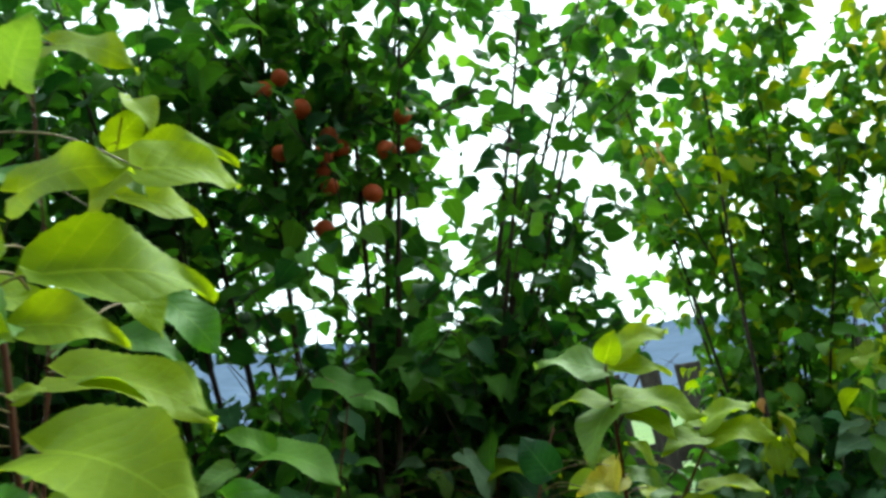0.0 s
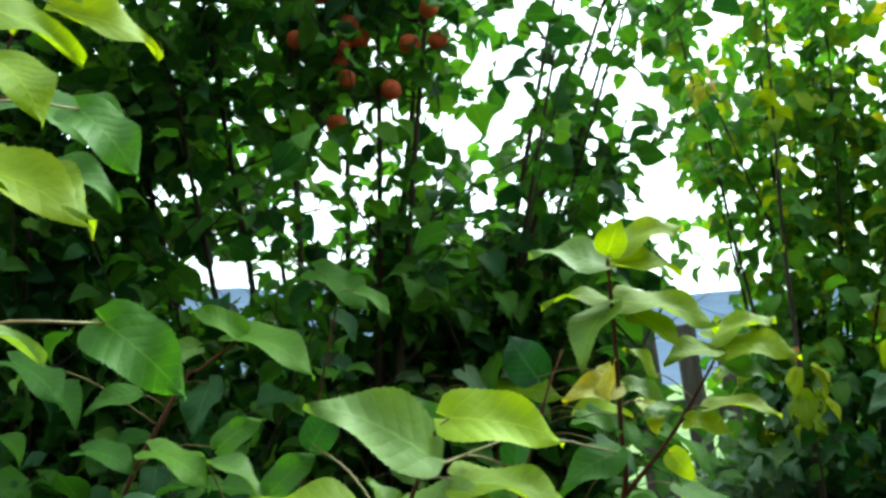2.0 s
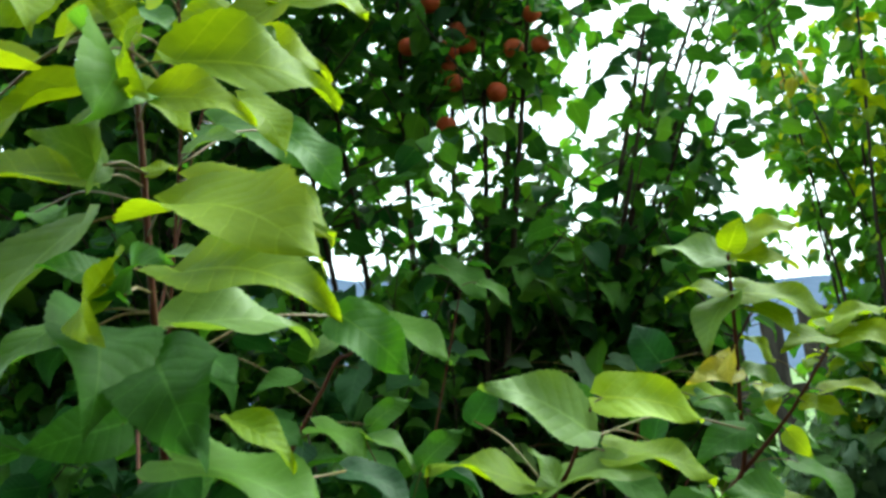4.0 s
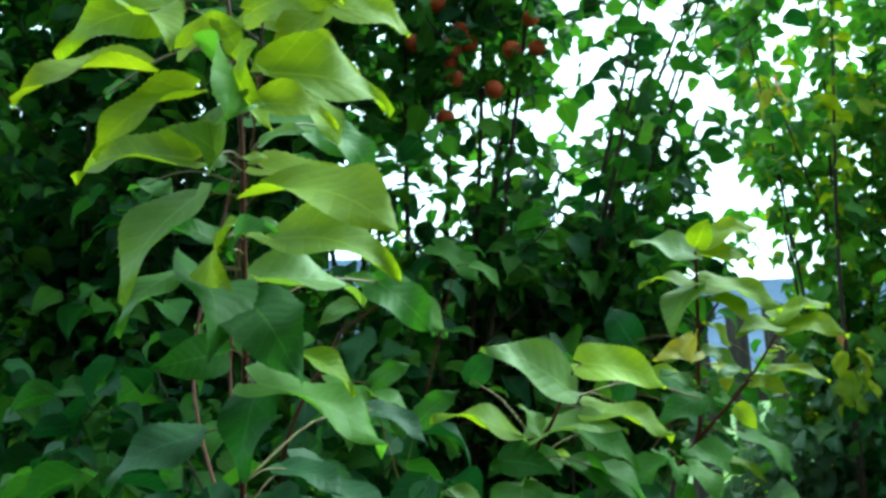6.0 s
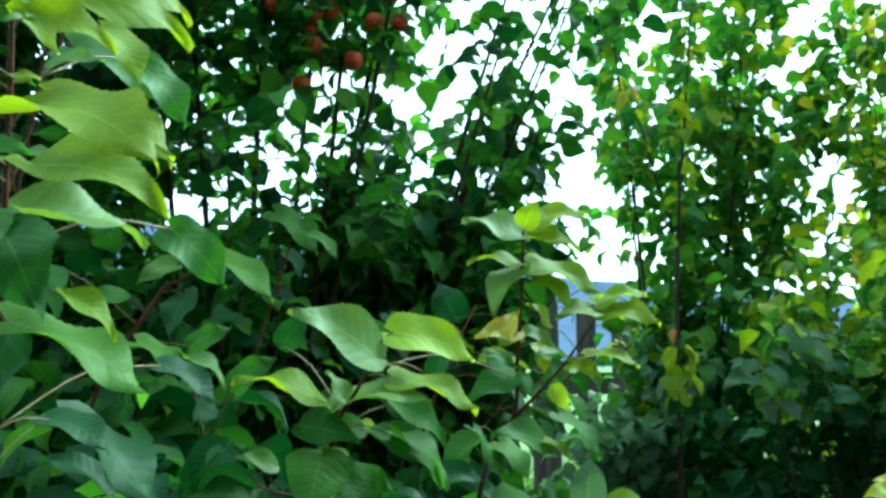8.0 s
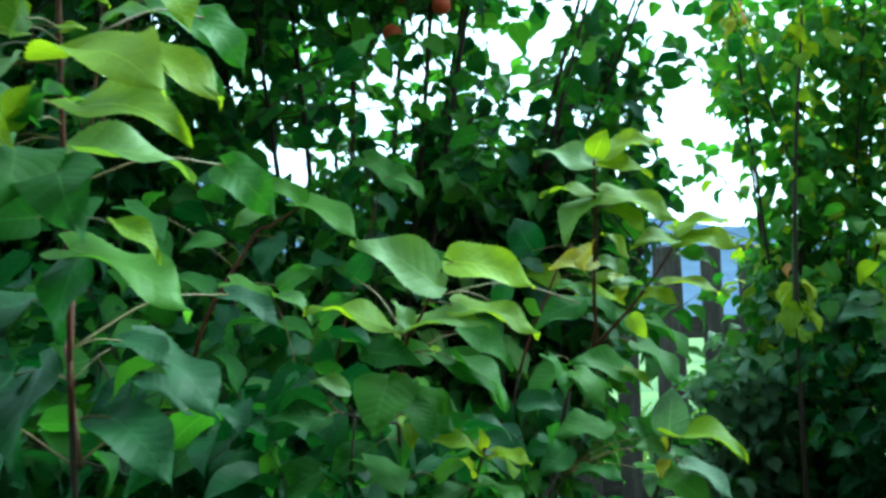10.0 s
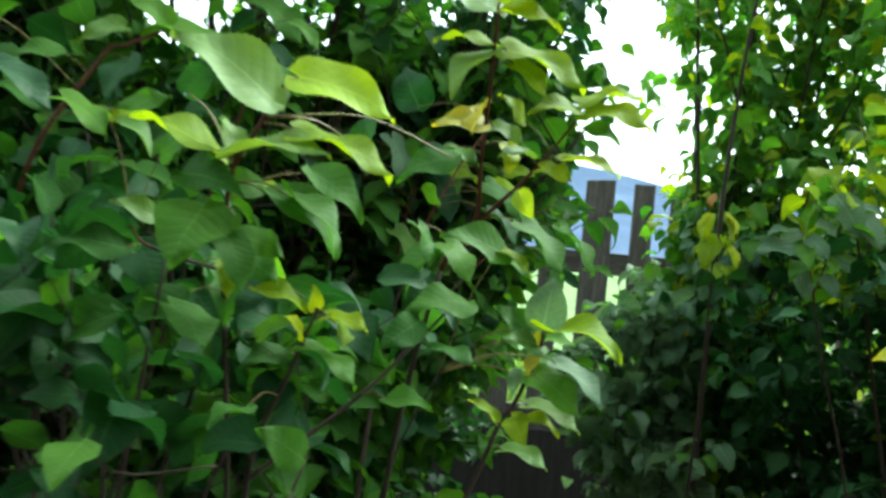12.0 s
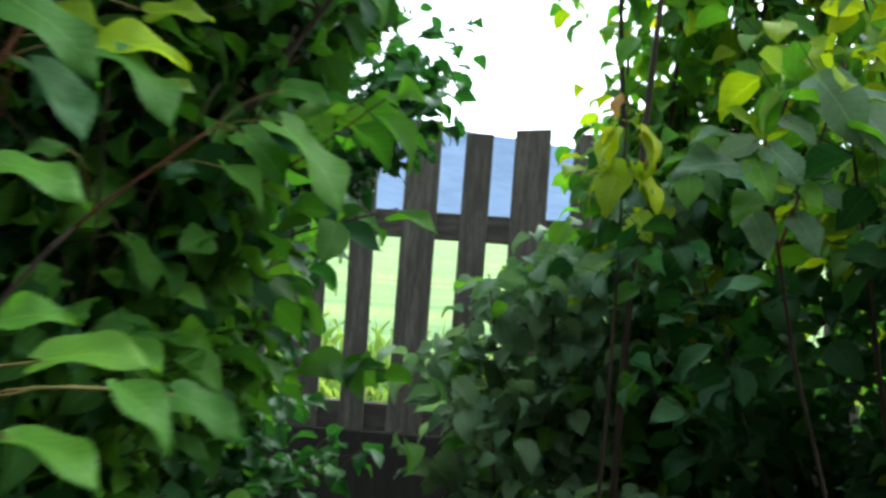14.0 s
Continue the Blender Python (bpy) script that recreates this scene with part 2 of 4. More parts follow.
def leaf_shape(stations, arch, fold, wide, curl=0.0, teeth=0.0, across=2):
    """A heart-shaped pointed leaf along +x from 0 to 1: vertices, faces and UVs."""
    verts, faces, uvs = [], [], []
    for k in range(stations + 1):
        u = k / stations
        w = wide * 0.5 * u ** 0.33 * (1 - u) ** 0.72 / 0.519 * (1 - 0.62 * u ** 4)
        if teeth and 0 < k < stations:
            w *= 1 + teeth * (1 if k % 2 else -1)
        back = -0.13 * (1 - u) ** 3
        for j in range(-across, across + 1):
            s = j / across
            y = s * w
            x = u + (back * abs(s) if k < stations else 0)
            z = arch * (4 * u * (1 - u) + 0.5 * math.sin(math.pi * u) * u - 0.45 * max(0, u - 0.75)) + fold * (abs(y) * 0.3 + y * y * 3.0) + curl * math.sin(u * 9 + s * 2.2) * abs(s) * 0.06
            verts.append((x, y, z))
            uvs.append((u, 0.5 + y))
    row = 2 * across + 1
    for k in range(stations):
        for j in range(row - 1):
            i = k * row + j
            faces.append((i, i + row, i + row + 1, i + 1))
    return verts, faces, uvs


NEAR_SHAPES = [leaf_shape(37, 0.085, 0.20, 0.62, 0.8, 0.022), leaf_shape(37, 0.11, 0.28, 0.59, -1.0, 0.026), leaf_shape(37, 0.07, 0.12, 0.66, 1.3, 0.022), leaf_shape(37, 0.10, 0.02, 0.63, 1.2, 0.026)]
FAR_SHAPES = [leaf_shape(9, 0.10, 0.30, 0.73, 0.8), leaf_shape(9, 0.17, 0.45, 0.66, -0.8), leaf_shape(9, 0.06, 0.12, 0.77, 1.1)]
MESHES = {}


def leaf_mesh(near, k, material):
    key = (near, k, material.name)
    if key not in MESHES:
        v, f, uv = (NEAR_SHAPES if near else FAR_SHAPES)[k]
        MESHES[key] = mesh_from("leaf", v, f, material, uv)
    return MESHES[key]


def leaf_pose(base, azimuth, rise, length, face, wide=1.0):
    """The pose of a leaf: from its base it points along azimuth and rise; face turns its upper side about its length."""
    az, el, fa = radians(azimuth), radians(rise), radians(face)
    a = Vector((math.cos(az) * math.cos(el), math.sin(az) * math.cos(el), math.sin(el)))
    up = Vector((0, 0, 1))
    u = (up - a * a.z)
    u = u.normalized() if u.length > 1e-4 else Vector((1, 0, 0))
    s = a.cross(u)
    n = u * math.cos(fa) + s * math.sin(fa)
    y = n.cross(a)
    m = Matrix((a, y, n)).transposed().to_4x4() @ Matrix.Diagonal((length, length * wide, length, 1))
    return Matrix.Translation(base) @ m


def foliage_mesh(name, poses, material):
    """Many leaves of one colour joined into a mesh."""
    rng = np.random.default_rng(len(poses))
    shapes = [(np.array(v), np.array(f), np.array(uv)) for v, f, uv in FAR_SHAPES]
    vs, fs, us, k = [], [], [], 0
    for m in poses:
        v, f, uv = shapes[rng.integers(len(shapes))]
        q = np.array(m)
        vs.append(v @ q[:3, :3].T + q[:3, 3])
        fs.append(f + k)
        us.append(uv)
        k += len(v)
    return mesh_from(name, np.concatenate(vs), np.concatenate(fs).tolist(), material, np.concatenate(us))


def nearest_on(line, p):
    return min(line, key=lambda q: (q - p).length)


def hero_shoot(owner, stems, radii, specs, tones, seed, broad=None, lean=1.0, grown=1.0):
    """Stems as bent rods and, leaf by leaf, what grows on them."""
    rng = random.Random(seed)
    lines = [smooth_line(s, 8) for s in stems]
    for line, r in zip(lines, radii):
        n = len(line)
        girth = [r * (1 - 0.55 * k / n) for k in range(n)]
        cut = sum(1 for q in line if q.z < 1.22)
        if cut > 2:
            part("stem", mesh_from("stem", *tube(line[:cut + 1], girth[:cut + 1], 8), BARK), owner, "dark barked lower stem")
        low = cut if cut > 2 else 0
        if low > n - 2:
            continue
        part("stem", mesh_from("stem", *tube(line[low:], girth[low:], 8), TWIG), owner)
    joints = [q for line in lines for q in line]
    for k, (x, y, z, az, el, length, face) in enumerate(specs):
        base = Vector((x, y, z)) / 100
        held = leaf_pose(base, az, el, length * grown / 100, face * lean, rng.uniform(0.94, 1.06) * (broad or {}).get(k, 1.0))
        leaf = part("leaf", leaf_mesh(True, rng.randrange(len(NEAR_SHAPES)), TONES[tones[k]]), owner, place=held)
        foot = nearest_on([q for q in joints if q.z < base.z + 0.01] or joints, base)
        mid = (foot + base) / 2 + Vector((0, 0, 0.10 * (foot - base).length))
        r = 0.0008 if (foot - base).length < 0.12 else 0.0011
        stalk = part("petiole", mesh_from("petiole", *tube(smooth_line([foot, mid, base], 4), [r] * 9, 5), PETIOLE), leaf)
        stalk.matrix_parent_inverse = held.inverted()
    return lines


def leaves_along(line, rng, spacing, size, out, start=0.0, spread=0.03, droop=(-60, -5)):
    """Leaf poses set in a spiral along a shoot, hanging outwards and down."""
    turn, left = rng.uniform(0, 360), spacing * rng.random()
    total = len(line) - 1
    for k in range(total):
        a, b = line[k], line[k + 1]
        d = (b - a).length
        while left < d:
            p = a.lerp(b, left / d)
            left += spacing * rng.uniform(0.7, 1.35)
            turn += 137.5 + rng.uniform(-25, 25)
            if (k + 0.5) / total < start:
                continue
            az = radians(turn)
            off = spread * rng.uniform(0.6, 1.5)
            q = p + Vector((math.cos(az) * off, math.sin(az) * off, off * rng.uniform(-0.3, 0.5)))
            out.append(leaf_pose(q, turn + rng.uniform(-30, 30), rng.uniform(*droop), size * rng.uniform(0.65, 1.2), rng.uniform(-65, 65), rng.uniform(0.9, 1.2)))
        left -= d


def clearings(holes, deep=False):
    """Chance that a leaf stays, by places where the crown is thin: x, z, half-widths, chance. deep: the gaps run back through
    the crowns and widen with depth; x and z hold at 1.9 m."""
    def chance(p):
        c, f = 1.0, 1.95 / (p.y + 0.05) if deep else 1.0
        for x, z, rx, rz, k in holes:
            q = ((p.x * f - x) / rx) ** 2 + (((p.z - 1.42) * f + 1.42 - z) / rz) ** 2
            if q < 1:
                c = min(c, k + (1 - k) * q ** 2)
        return c
    return chance


def grow_tree(name, label, category, base, stems, shoots, shoot_len, size, spacing, colours, seed, keep, thick=0.03, parts_max=300, upright=0.7, bark=BARK, group="", bounds=None, droop=(-60, -5)):
    """Stems from the foot, side shoots on them, leaves on both. colours: material and share. The leaves towards
    the path are parts, the rest is joined foliage."""
    rng = random.Random(seed)
    owner = thing(name, base, label, category, group)
    poses, woods = [], []
    for foot_h, tip in stems:
        b, t = Vector(base), Vector(tip)
        low = b + Vector(((t.x - b.x) * 0.12, (t.y - b.y) * 0.12, foot_h))
        mid = low.lerp(t, 0.45) + Vector((rng.uniform(-0.05, 0.05), rng.uniform(-0.05, 0.05), 0.08))
        line = smooth_line([b, low, mid, t], 7)
        n = len(line)
        part("limb", mesh_from("limb", *tube(line, [thick * (1 - 0.85 * k / n) for k in range(n)], 7), bark), owner)
        leaves_along(line, rng, spacing * 1.3, size, poses, 0.4, droop=droop)
        for s in range(shoots):
            k = int(n * rng.uniform(0.25, 0.97))
            p = line[min(k, n - 1)]
            az, length = rng.uniform(0, 2 * math.pi), shoot_len * rng.uniform(0.5, 1.2)
            d = Vector((math.cos(az), math.sin(az), upright * rng.uniform(0.3, 1.6))).normalized()
            q1 = p + d * length * 0.5 + Vector((rng.uniform(-0.03, 0.03), rng.uniform(-0.03, 0.03), -0.02))
            q2 = p + d * length + Vector((0, 0, length * 0.25 * rng.uniform(-1, 1)))
            if rng.random() > keep(q1) + 0.2:
                continue
            sl = smooth_line([p, q1, q2], 5)
            m = len(sl)
            woods.append(tube(sl, [thick * 0.16 * (1 - 0.7 * j / m) for j in range(m)], 5))
            leaves_along(sl, rng, spacing, size, poses, 0.08, droop=droop)
    part("brushwood", mesh_from("brushwood", *joined(woods), bark), owner, kind="stuff")
    held = []
    for m in poses:
        p = m.translation
        if p.z < 0.08 or (bounds and not (bounds[0] < p.x < bounds[1] and bounds[2] < p.y < bounds[3])):
            continue
        if rng.random() < keep(p):
            held.append(m)
    held.sort(key=lambda m: m.translation.y)
    names = [c for c, s in colours]
    shares = [s for c, s in colours]
    heaps = {}
    for k, m in enumerate(held):
        mat = rng.choices(names, shares)[0]
        if k < parts_max:
            part("leaf", leaf_mesh(False, rng.randrange(3), mat), owner, place=m)
        else:
            heaps.setdefault(mat.name, (mat, []))[1].append(m)
    for mat, ms in heaps.values():
        part("foliage", foliage_mesh("foliage", ms, mat), owner, kind="stuff")
    return owner, len(held)


# ---- the large structure: ground, hill, fence ----
def build_ground():
    rng = np.random.default_rng(5)
    xs = np.concatenate([-np.geomspace(900, 4, 14), np.linspace(-3.5, 3.5, 29), np.geomspace(4, 900, 14)])
    ys = np.concatenate([-np.geomspace(300, 3, 10), np.linspace(-2.5, 8, 43), np.geomspace(9, 1200, 18)])
    verts = [(x, y, (rng.random() - 0.6) * 0.05 if abs(x) < 5 and -3 < y < 7 else 0.035 * min(max(y - 6, 0), 320)) for y in ys for x in xs]
    w = len(xs)
    faces = [(j * w + i, j * w + i + 1, (j + 1) * w + i + 1, (j + 1) * w + i) for j in range(len(ys) - 1) for i in range(w - 1)]
    tagged(new("ground", mesh_from("ground", verts, faces, SOIL)), "dark garden soil running out into a pale green meadow", "ground", kind="structure")


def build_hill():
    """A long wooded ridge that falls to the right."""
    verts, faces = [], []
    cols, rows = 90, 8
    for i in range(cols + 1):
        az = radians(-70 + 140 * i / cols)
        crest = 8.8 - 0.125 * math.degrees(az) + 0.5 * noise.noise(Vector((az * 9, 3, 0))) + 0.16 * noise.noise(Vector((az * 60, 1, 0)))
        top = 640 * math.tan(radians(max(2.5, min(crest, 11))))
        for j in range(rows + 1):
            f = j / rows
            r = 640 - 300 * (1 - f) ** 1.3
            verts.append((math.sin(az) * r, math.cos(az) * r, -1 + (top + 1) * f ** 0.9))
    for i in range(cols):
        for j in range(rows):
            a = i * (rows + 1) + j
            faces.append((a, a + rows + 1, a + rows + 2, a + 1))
    tagged(new("backdrop", mesh_from("backdrop", verts, faces, HAZED_HILLSIDE)), "far wooded hillside under a white sky, its blue-grey haze painted on", "hill", kind="structure")


FENCE_AT, FENCE_RUN = Vector((0.17, 4.65, 0)), Vector((1, 0.03, 0)).normalized()
FENCE_BACK = Vector((-FENCE_RUN.y, FENCE_RUN.x, 0))


def board(size, rng, slope=0.0):
    """A sawn board standing on its end: bevelled, its top cut a little askew."""
    w, d, h = size
    bm = bmesh.new()
    bmesh.ops.create_cube(bm, size=1)
    for v in bm.verts:
        top = v.co.z > 0
        v.co = Vector((v.co.x * w, v.co.y * d, h if top else 0.0))
        if top:
            v.co.z += slope * v.co.x
            v.co.x *= rng.uniform(0.93, 1.0)
    bmesh.ops.bevel(bm, geom=list(bm.edges), offset=0.004, segments=1, affect="EDGES")
    return bm


def bm_mesh(name, bm, material):
    me = bpy.data.meshes.new(name)
    bm.to_mesh(me)
    bm.free()
    me.materials.append(material)
    return me


def build_fence():
    rng = random.Random(11)
    owner = thing("fence", (FENCE_AT.x, FENCE_AT.y, 0), "weathered grey-brown wooden picket fence with uneven boards", "fence")
    turn = math.degrees(math.atan2(FENCE_RUN.y, FENCE_RUN.x))
    for k in range(-17, 20):
        s = 0.228 * k + rng.uniform(-0.008, 0.008)
        wide = (0.158 if k % 2 == 0 else 0.112) + rng.uniform(-0.008, 0.008)
        p = FENCE_AT + FENCE_RUN * s
        h = 1.755 + rng.uniform(-0.03, 0.02)
        bm = board((wide, 0.022, h), rng, rng.uniform(-0.12, 0.12))
        part("picket", bm_mesh("picket", bm, WOOD), owner, place=pose(p.x, p.y, 0.06, 0, rng.uniform(-0.8, 0.8), turn))
    for z in (1.33, 0.49):
        bm = board((0.12, 0.045, 8.6), rng)
        c = FENCE_AT + FENCE_BACK * 0.036 - FENCE_RUN * 4.0
        part("rail", bm_mesh("rail", bm, WOOD), owner, place=Matrix.Translation((c.x, c.y, z + 0.05)) @ pose(0, 0, 0, 0, 0, turn) @ pose(0, 0, 0, 0, 90, 0))
    c = FENCE_AT - FENCE_BACK * 0.03 - FENCE_RUN * 4.0
    part("kickboard", bm_mesh("kickboard", board((0.48, 0.025, 8.6), rng), BLACK_WOOD), owner, "wide dark board along the foot of the fence", place=Matrix.Translation((c.x, c.y, 0.25)) @ pose(0, 0, 0, 0, 0, turn) @ pose(0, 0, 0, 0, 90, 0))
    for s in (-2.75, -0.02, 2.7):
        p = FENCE_AT + FENCE_RUN * s + FENCE_BACK * 0.16
        bm = board((0.10, 0.10, 1.74), rng)
        part("post", bm_mesh("post", bm, WOOD), owner, place=pose(p.x, p.y, -0.02, 0, 0, turn))


def build_meadow_grass():
    """Grass blades beyond the fence."""
    rng = random.Random(21)
    poses = []
    for k in range(5200):
        s, b = rng.uniform(-3.6, 4.0), 0.3 + 6.0 * rng.random() ** 1.6
        p = FENCE_AT + FENCE_RUN * s * (1 + b * 0.35) + FENCE_BACK * b
        m = leaf_pose(Vector((p.x, p.y, 0.035 * max(p.y - 6, 0))), rng.uniform(0, 360), rng.uniform(60, 88), rng.uniform(0.15, 0.5), rng.uniform(-90, 90), 0.07)
        poses.append(m)
    ob = new("meadow_grass", foliage_mesh("meadow_grass", poses, GRASS))
    tagged(ob, "tall yellow-green meadow grass behind the fence", "grass", kind="stuff")


def build_light_block():
    """An unseen plain wall, added behind the path to hold back front light."""
    bm = bmesh.new()
    bmesh.ops.create_cube(bm, size=1, matrix=Matrix.Translation((0, -2.0, 2.7)) @ Matrix.Diagonal((14, 0.3, 5.4, 1)))
    tagged(new("wall_south", bm_mesh("wall_south", bm, BLOCK_DARK)), "plain dark wall, unseen, added behind the path to cut front light", "wall", kind="structure")


build_ground()
build_light_block()
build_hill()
build_fence()
build_meadow_grass()

# ---- trees ----
GAPS = [(-0.36, 1.93, 0.27, 0.24, 0.55), (-0.2, 2.07, 0.17, 0.15, 0.5), (0.24, 2.45, 0.1, 0.32, 0.85), (0.31, 2.06, 0.12, 0.2, 0.85), (0.45, 1.73, 0.12, 0.13, 0.5)]
F_THIN = clearings(GAPS + [(-0.55, 1.75, 0.1, 0.12, 0.45), (0.1, 1.9, 0.2, 0.1, 0.8)], True)
OPEN_SKY_F, OPEN_SKY_G = clearings([(0.56, 1.8, 0.13, 0.16, 0.3), (0.48, 1.56, 0.21, 0.17, 0.03)]), clearings([(0.63, 1.74, 0.25, 0.18, 0.2)])
tree_f, n_f = grow_tree("apricot_tree", "dark-leaved apricot tree with ripe orange fruit", "tree", (-0.42, 2.05, 0),
                        [(0.6, (-0.32, 1.74, 2.9)), (0.6, (-0.12, 1.78, 2.75)), (0.65, (0.02, 1.8, 2.7)), (0.5, (-0.62, 1.85, 2.9)), (0.5, (0.24, 1.95, 2.3)), (0.45, (-0.9, 2.0, 2.5)), (0.4, (-0.1, 2.45, 2.7)), (0.4, (-0.65, 2.5, 2.8)), (0.3, (0.05, 2.25, 1.5)), (0.3, (-0.5, 1.65, 1.45)), (0.35, (0.28, 2.15, 1.6)), (0.35, (0.2, 2.4, 2.2)), (0.5, (0.36, 2.1, 2.8)), (0.5, (-0.82, 1.75, 2.8)), (0.5, (-0.62, 1.7, 2.4)), (0.35, (0.2, 2.25, 1.62)), (0.35, (0.0, 2.3, 1.62)), (0.35, (-0.2, 2.0, 1.6)), (0.35, (0.1, 2.35, 1.55)), (0.35, (-0.12, 2.4, 1.55)), (0.4, (0.12, 2.3, 1.95)), (0.5, (0.5, 2.15, 2.7)), (0.4, (0.36, 2.0, 1.6)), (0.6, (-0.2, 1.9, 2.85)), (0.6, (0.02, 2.0, 2.85)), (0.3, (0.17, 2.42, 1.12)), (0.5, (0.42, 2.2, 2.4)), (0.5, (0.4, 2.35, 2.15)), (0.5, (0.48, 2.3, 2.6))],
                        46, 0.42, 0.064, 0.019, [(DEEP, 2.5), (GREEN, 6), (FRESH, 2.6)], 3, lambda p: F_THIN(p) * OPEN_SKY_F(p) * (0.95 if p.z < 1.71 else 0.84 if p.z > 2.12 and p.x < -0.02 else 0.49 if p.x > -0.05 else 0.62) * (0.15 if p.y < 1.95 and -0.3 < p.x < 0.35 and 1.15 < p.z < 1.62 else 1.0), 0.017, bounds=(-2, 0.8, 1.3, 3.2))
tree_f2, n_f2 = grow_tree("apricot_tree", "dense dark green apricot tree beside the fence", "tree", (-1.35, 2.3, 0),
                          [(0.5, (-1.1, 2.0, 2.9)), (0.5, (-1.5, 2.1, 3.0)), (0.5, (-1.9, 2.2, 2.7)), (0.4, (-0.95, 2.2, 2.4)), (0.3, (-1.3, 1.8, 1.7)), (0.3, (-1.8, 1.9, 1.6)), (0.3, (-0.95, 1.8, 1.6)), (0.4, (-0.95, 1.75, 2.5)), (0.4, (-1.25, 1.75, 2.5)), (0.4, (-1.6, 1.8, 2.3)), (0.4, (-0.75, 1.9, 2.2)), (0.4, (-0.85, 1.65, 1.95)), (0.4, (-1.1, 1.65, 2.1)), (0.4, (-1.0, 1.7, 2.8)), (0.4, (-1.4, 1.7, 2.8))],
                          58, 0.45, 0.067, 0.0185, [(DEEP, 4.5), (GREEN, 6), (FRESH, 1.5)], 4, lambda p: F_THIN(p) * (0.66 if p.z > 1.6 and p.x > -0.9 else 0.95), 0.018)
G_THIN = clearings(GAPS + [(0.83, 2.1, 0.08, 0.2, 0.5), (0.55, 2.3, 0.1, 0.25, 0.75)], True)
tree_g, n_g = grow_tree("poplar_tree", "slender upright tree with light green hanging leaves", "tree", (0.9, 3.12, 0),
                        [(0.9, (0.99, 2.86, 3.3)), (0.6, (1.2, 2.95, 2.9)), (0.7, (1.42, 3.0, 3.2)), (0.5, (0.85, 3.3, 2.6)), (0.5, (1.1, 3.3, 2.9)), (0.5, (1.3, 2.75, 2.2)), (0.6, (0.75, 3.2, 3.0)), (0.9, (0.62, 2.7, 3.0)), (0.5, (1.46, 2.85, 2.3)), (0.5, (1.56, 3.0, 2.7)), (0.5, (1.4, 3.1, 1.9)), (0.5, (1.15, 2.8, 2.6)), (0.5, (1.35, 2.9, 2.9))],
                        29, 0.34, 0.068, 0.021, [(GREEN, 3), (FRESH, 6), (YOUNG, 1.4), (GOLD, 0.2)], 7, lambda p: G_THIN(p) * OPEN_SKY_G(p) * (0.72 if p.x > 1.0 and p.z < 2.2 else 1.0), 0.011, upright=1.2, droop=(-75, -10))
tree_g2, n_g2 = grow_tree("poplar_tree", "slender upright tree with light and yellowing leaves", "tree", (1.85, 3.2, 0),
                          [(0.6, (1.65, 2.9, 2.9)), (0.6, (1.95, 2.9, 3.1)), (0.6, (2.3, 3.1, 3.0)), (0.4, (1.75, 2.7, 2.2)), (0.4, (2.1, 2.7, 2.1)), (0.4, (2.7, 3.2, 2.6)), (0.4, (1.75, 3.1, 2.5)), (0.4, (2.2, 3.0, 1.9)), (0.4, (1.55, 2.7, 1.8)), (0.5, (1.7, 2.75, 2.7)), (0.5, (2.0, 2.8, 2.8))],
                          33, 0.38, 0.068, 0.021, [(GREEN, 2), (FRESH, 4), (YOUNG, 3.5), (LIME, 1.5), (GOLD, 1.2)], 8, clearings([]), 0.012, upright=1.0, droop=(-75, -10))

tree_g3, n_g3 = grow_tree("poplar_tree", "single slender dark stem with light green leaves", "tree", (0.78, 2.62, 0),
                          [(1.5, (0.97, 2.6, 3.2))], 26, 0.13, 0.062, 0.024, [(GREEN, 2), (FRESH, 5), (YOUNG, 2.5)], 9, lambda p: 0.9 if p.z > 1.45 else 0.25, 0.009, upright=0.8, droop=(-75, -10))

# ---- shrubs ----
# mostly deep leaves: the shade under the overhang is put into their colour
shrub_i, n_i = grow_tree("shrub", "low shrub in front of the fence, shade put into its dark green leaves", "shrub", (1.35, 2.8, 0),
                         [(0.2, (0.88, 2.45, 1.25)), (0.2, (1.15, 2.2, 1.32)), (0.2, (1.5, 2.15, 1.36)), (0.2, (1.9, 2.2, 1.4)), (0.2, (2.4, 2.35, 1.45)), (0.15, (1.3, 2.9, 0.9)), (0.15, (1.9, 2.9, 0.9)), (0.15, (2.5, 2.9, 1.0)), (0.15, (0.98, 2.8, 0.8)), (0.2, (1.1, 2.9, 1.4)), (0.2, (1.6, 2.9, 1.5)), (0.2, (1.3, 2.45, 1.4)), (0.2, (2.1, 2.5, 1.5))],
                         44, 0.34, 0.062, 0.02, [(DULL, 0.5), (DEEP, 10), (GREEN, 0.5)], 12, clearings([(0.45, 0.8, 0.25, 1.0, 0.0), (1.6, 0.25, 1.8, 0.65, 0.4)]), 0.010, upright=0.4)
shrub_k, n_k = grow_tree("shrub", "dull grey-green shrub leaning on the fence", "shrub", (0.72, 3.05, 0),
                         [(0.3, (0.52, 2.75, 1.2)), (0.3, (0.66, 2.7, 1.24)), (0.3, (0.82, 2.8, 1.36)), (0.3, (0.72, 3.2, 1.3)), (0.2, (0.55, 2.6, 0.9)), (0.2, (0.68, 2.5, 0.75)), (0.3, (0.5, 2.9, 1.05))],
                         34, 0.20, 0.068, 0.022, [(GREY, 8), (FRESH, 0.8)], 13, clearings([(0.18, 1.0, 0.24, 0.9, 0.0), (0.7, 0.25, 0.5, 0.5, 0.05)]), 0.008, upright=0.6)
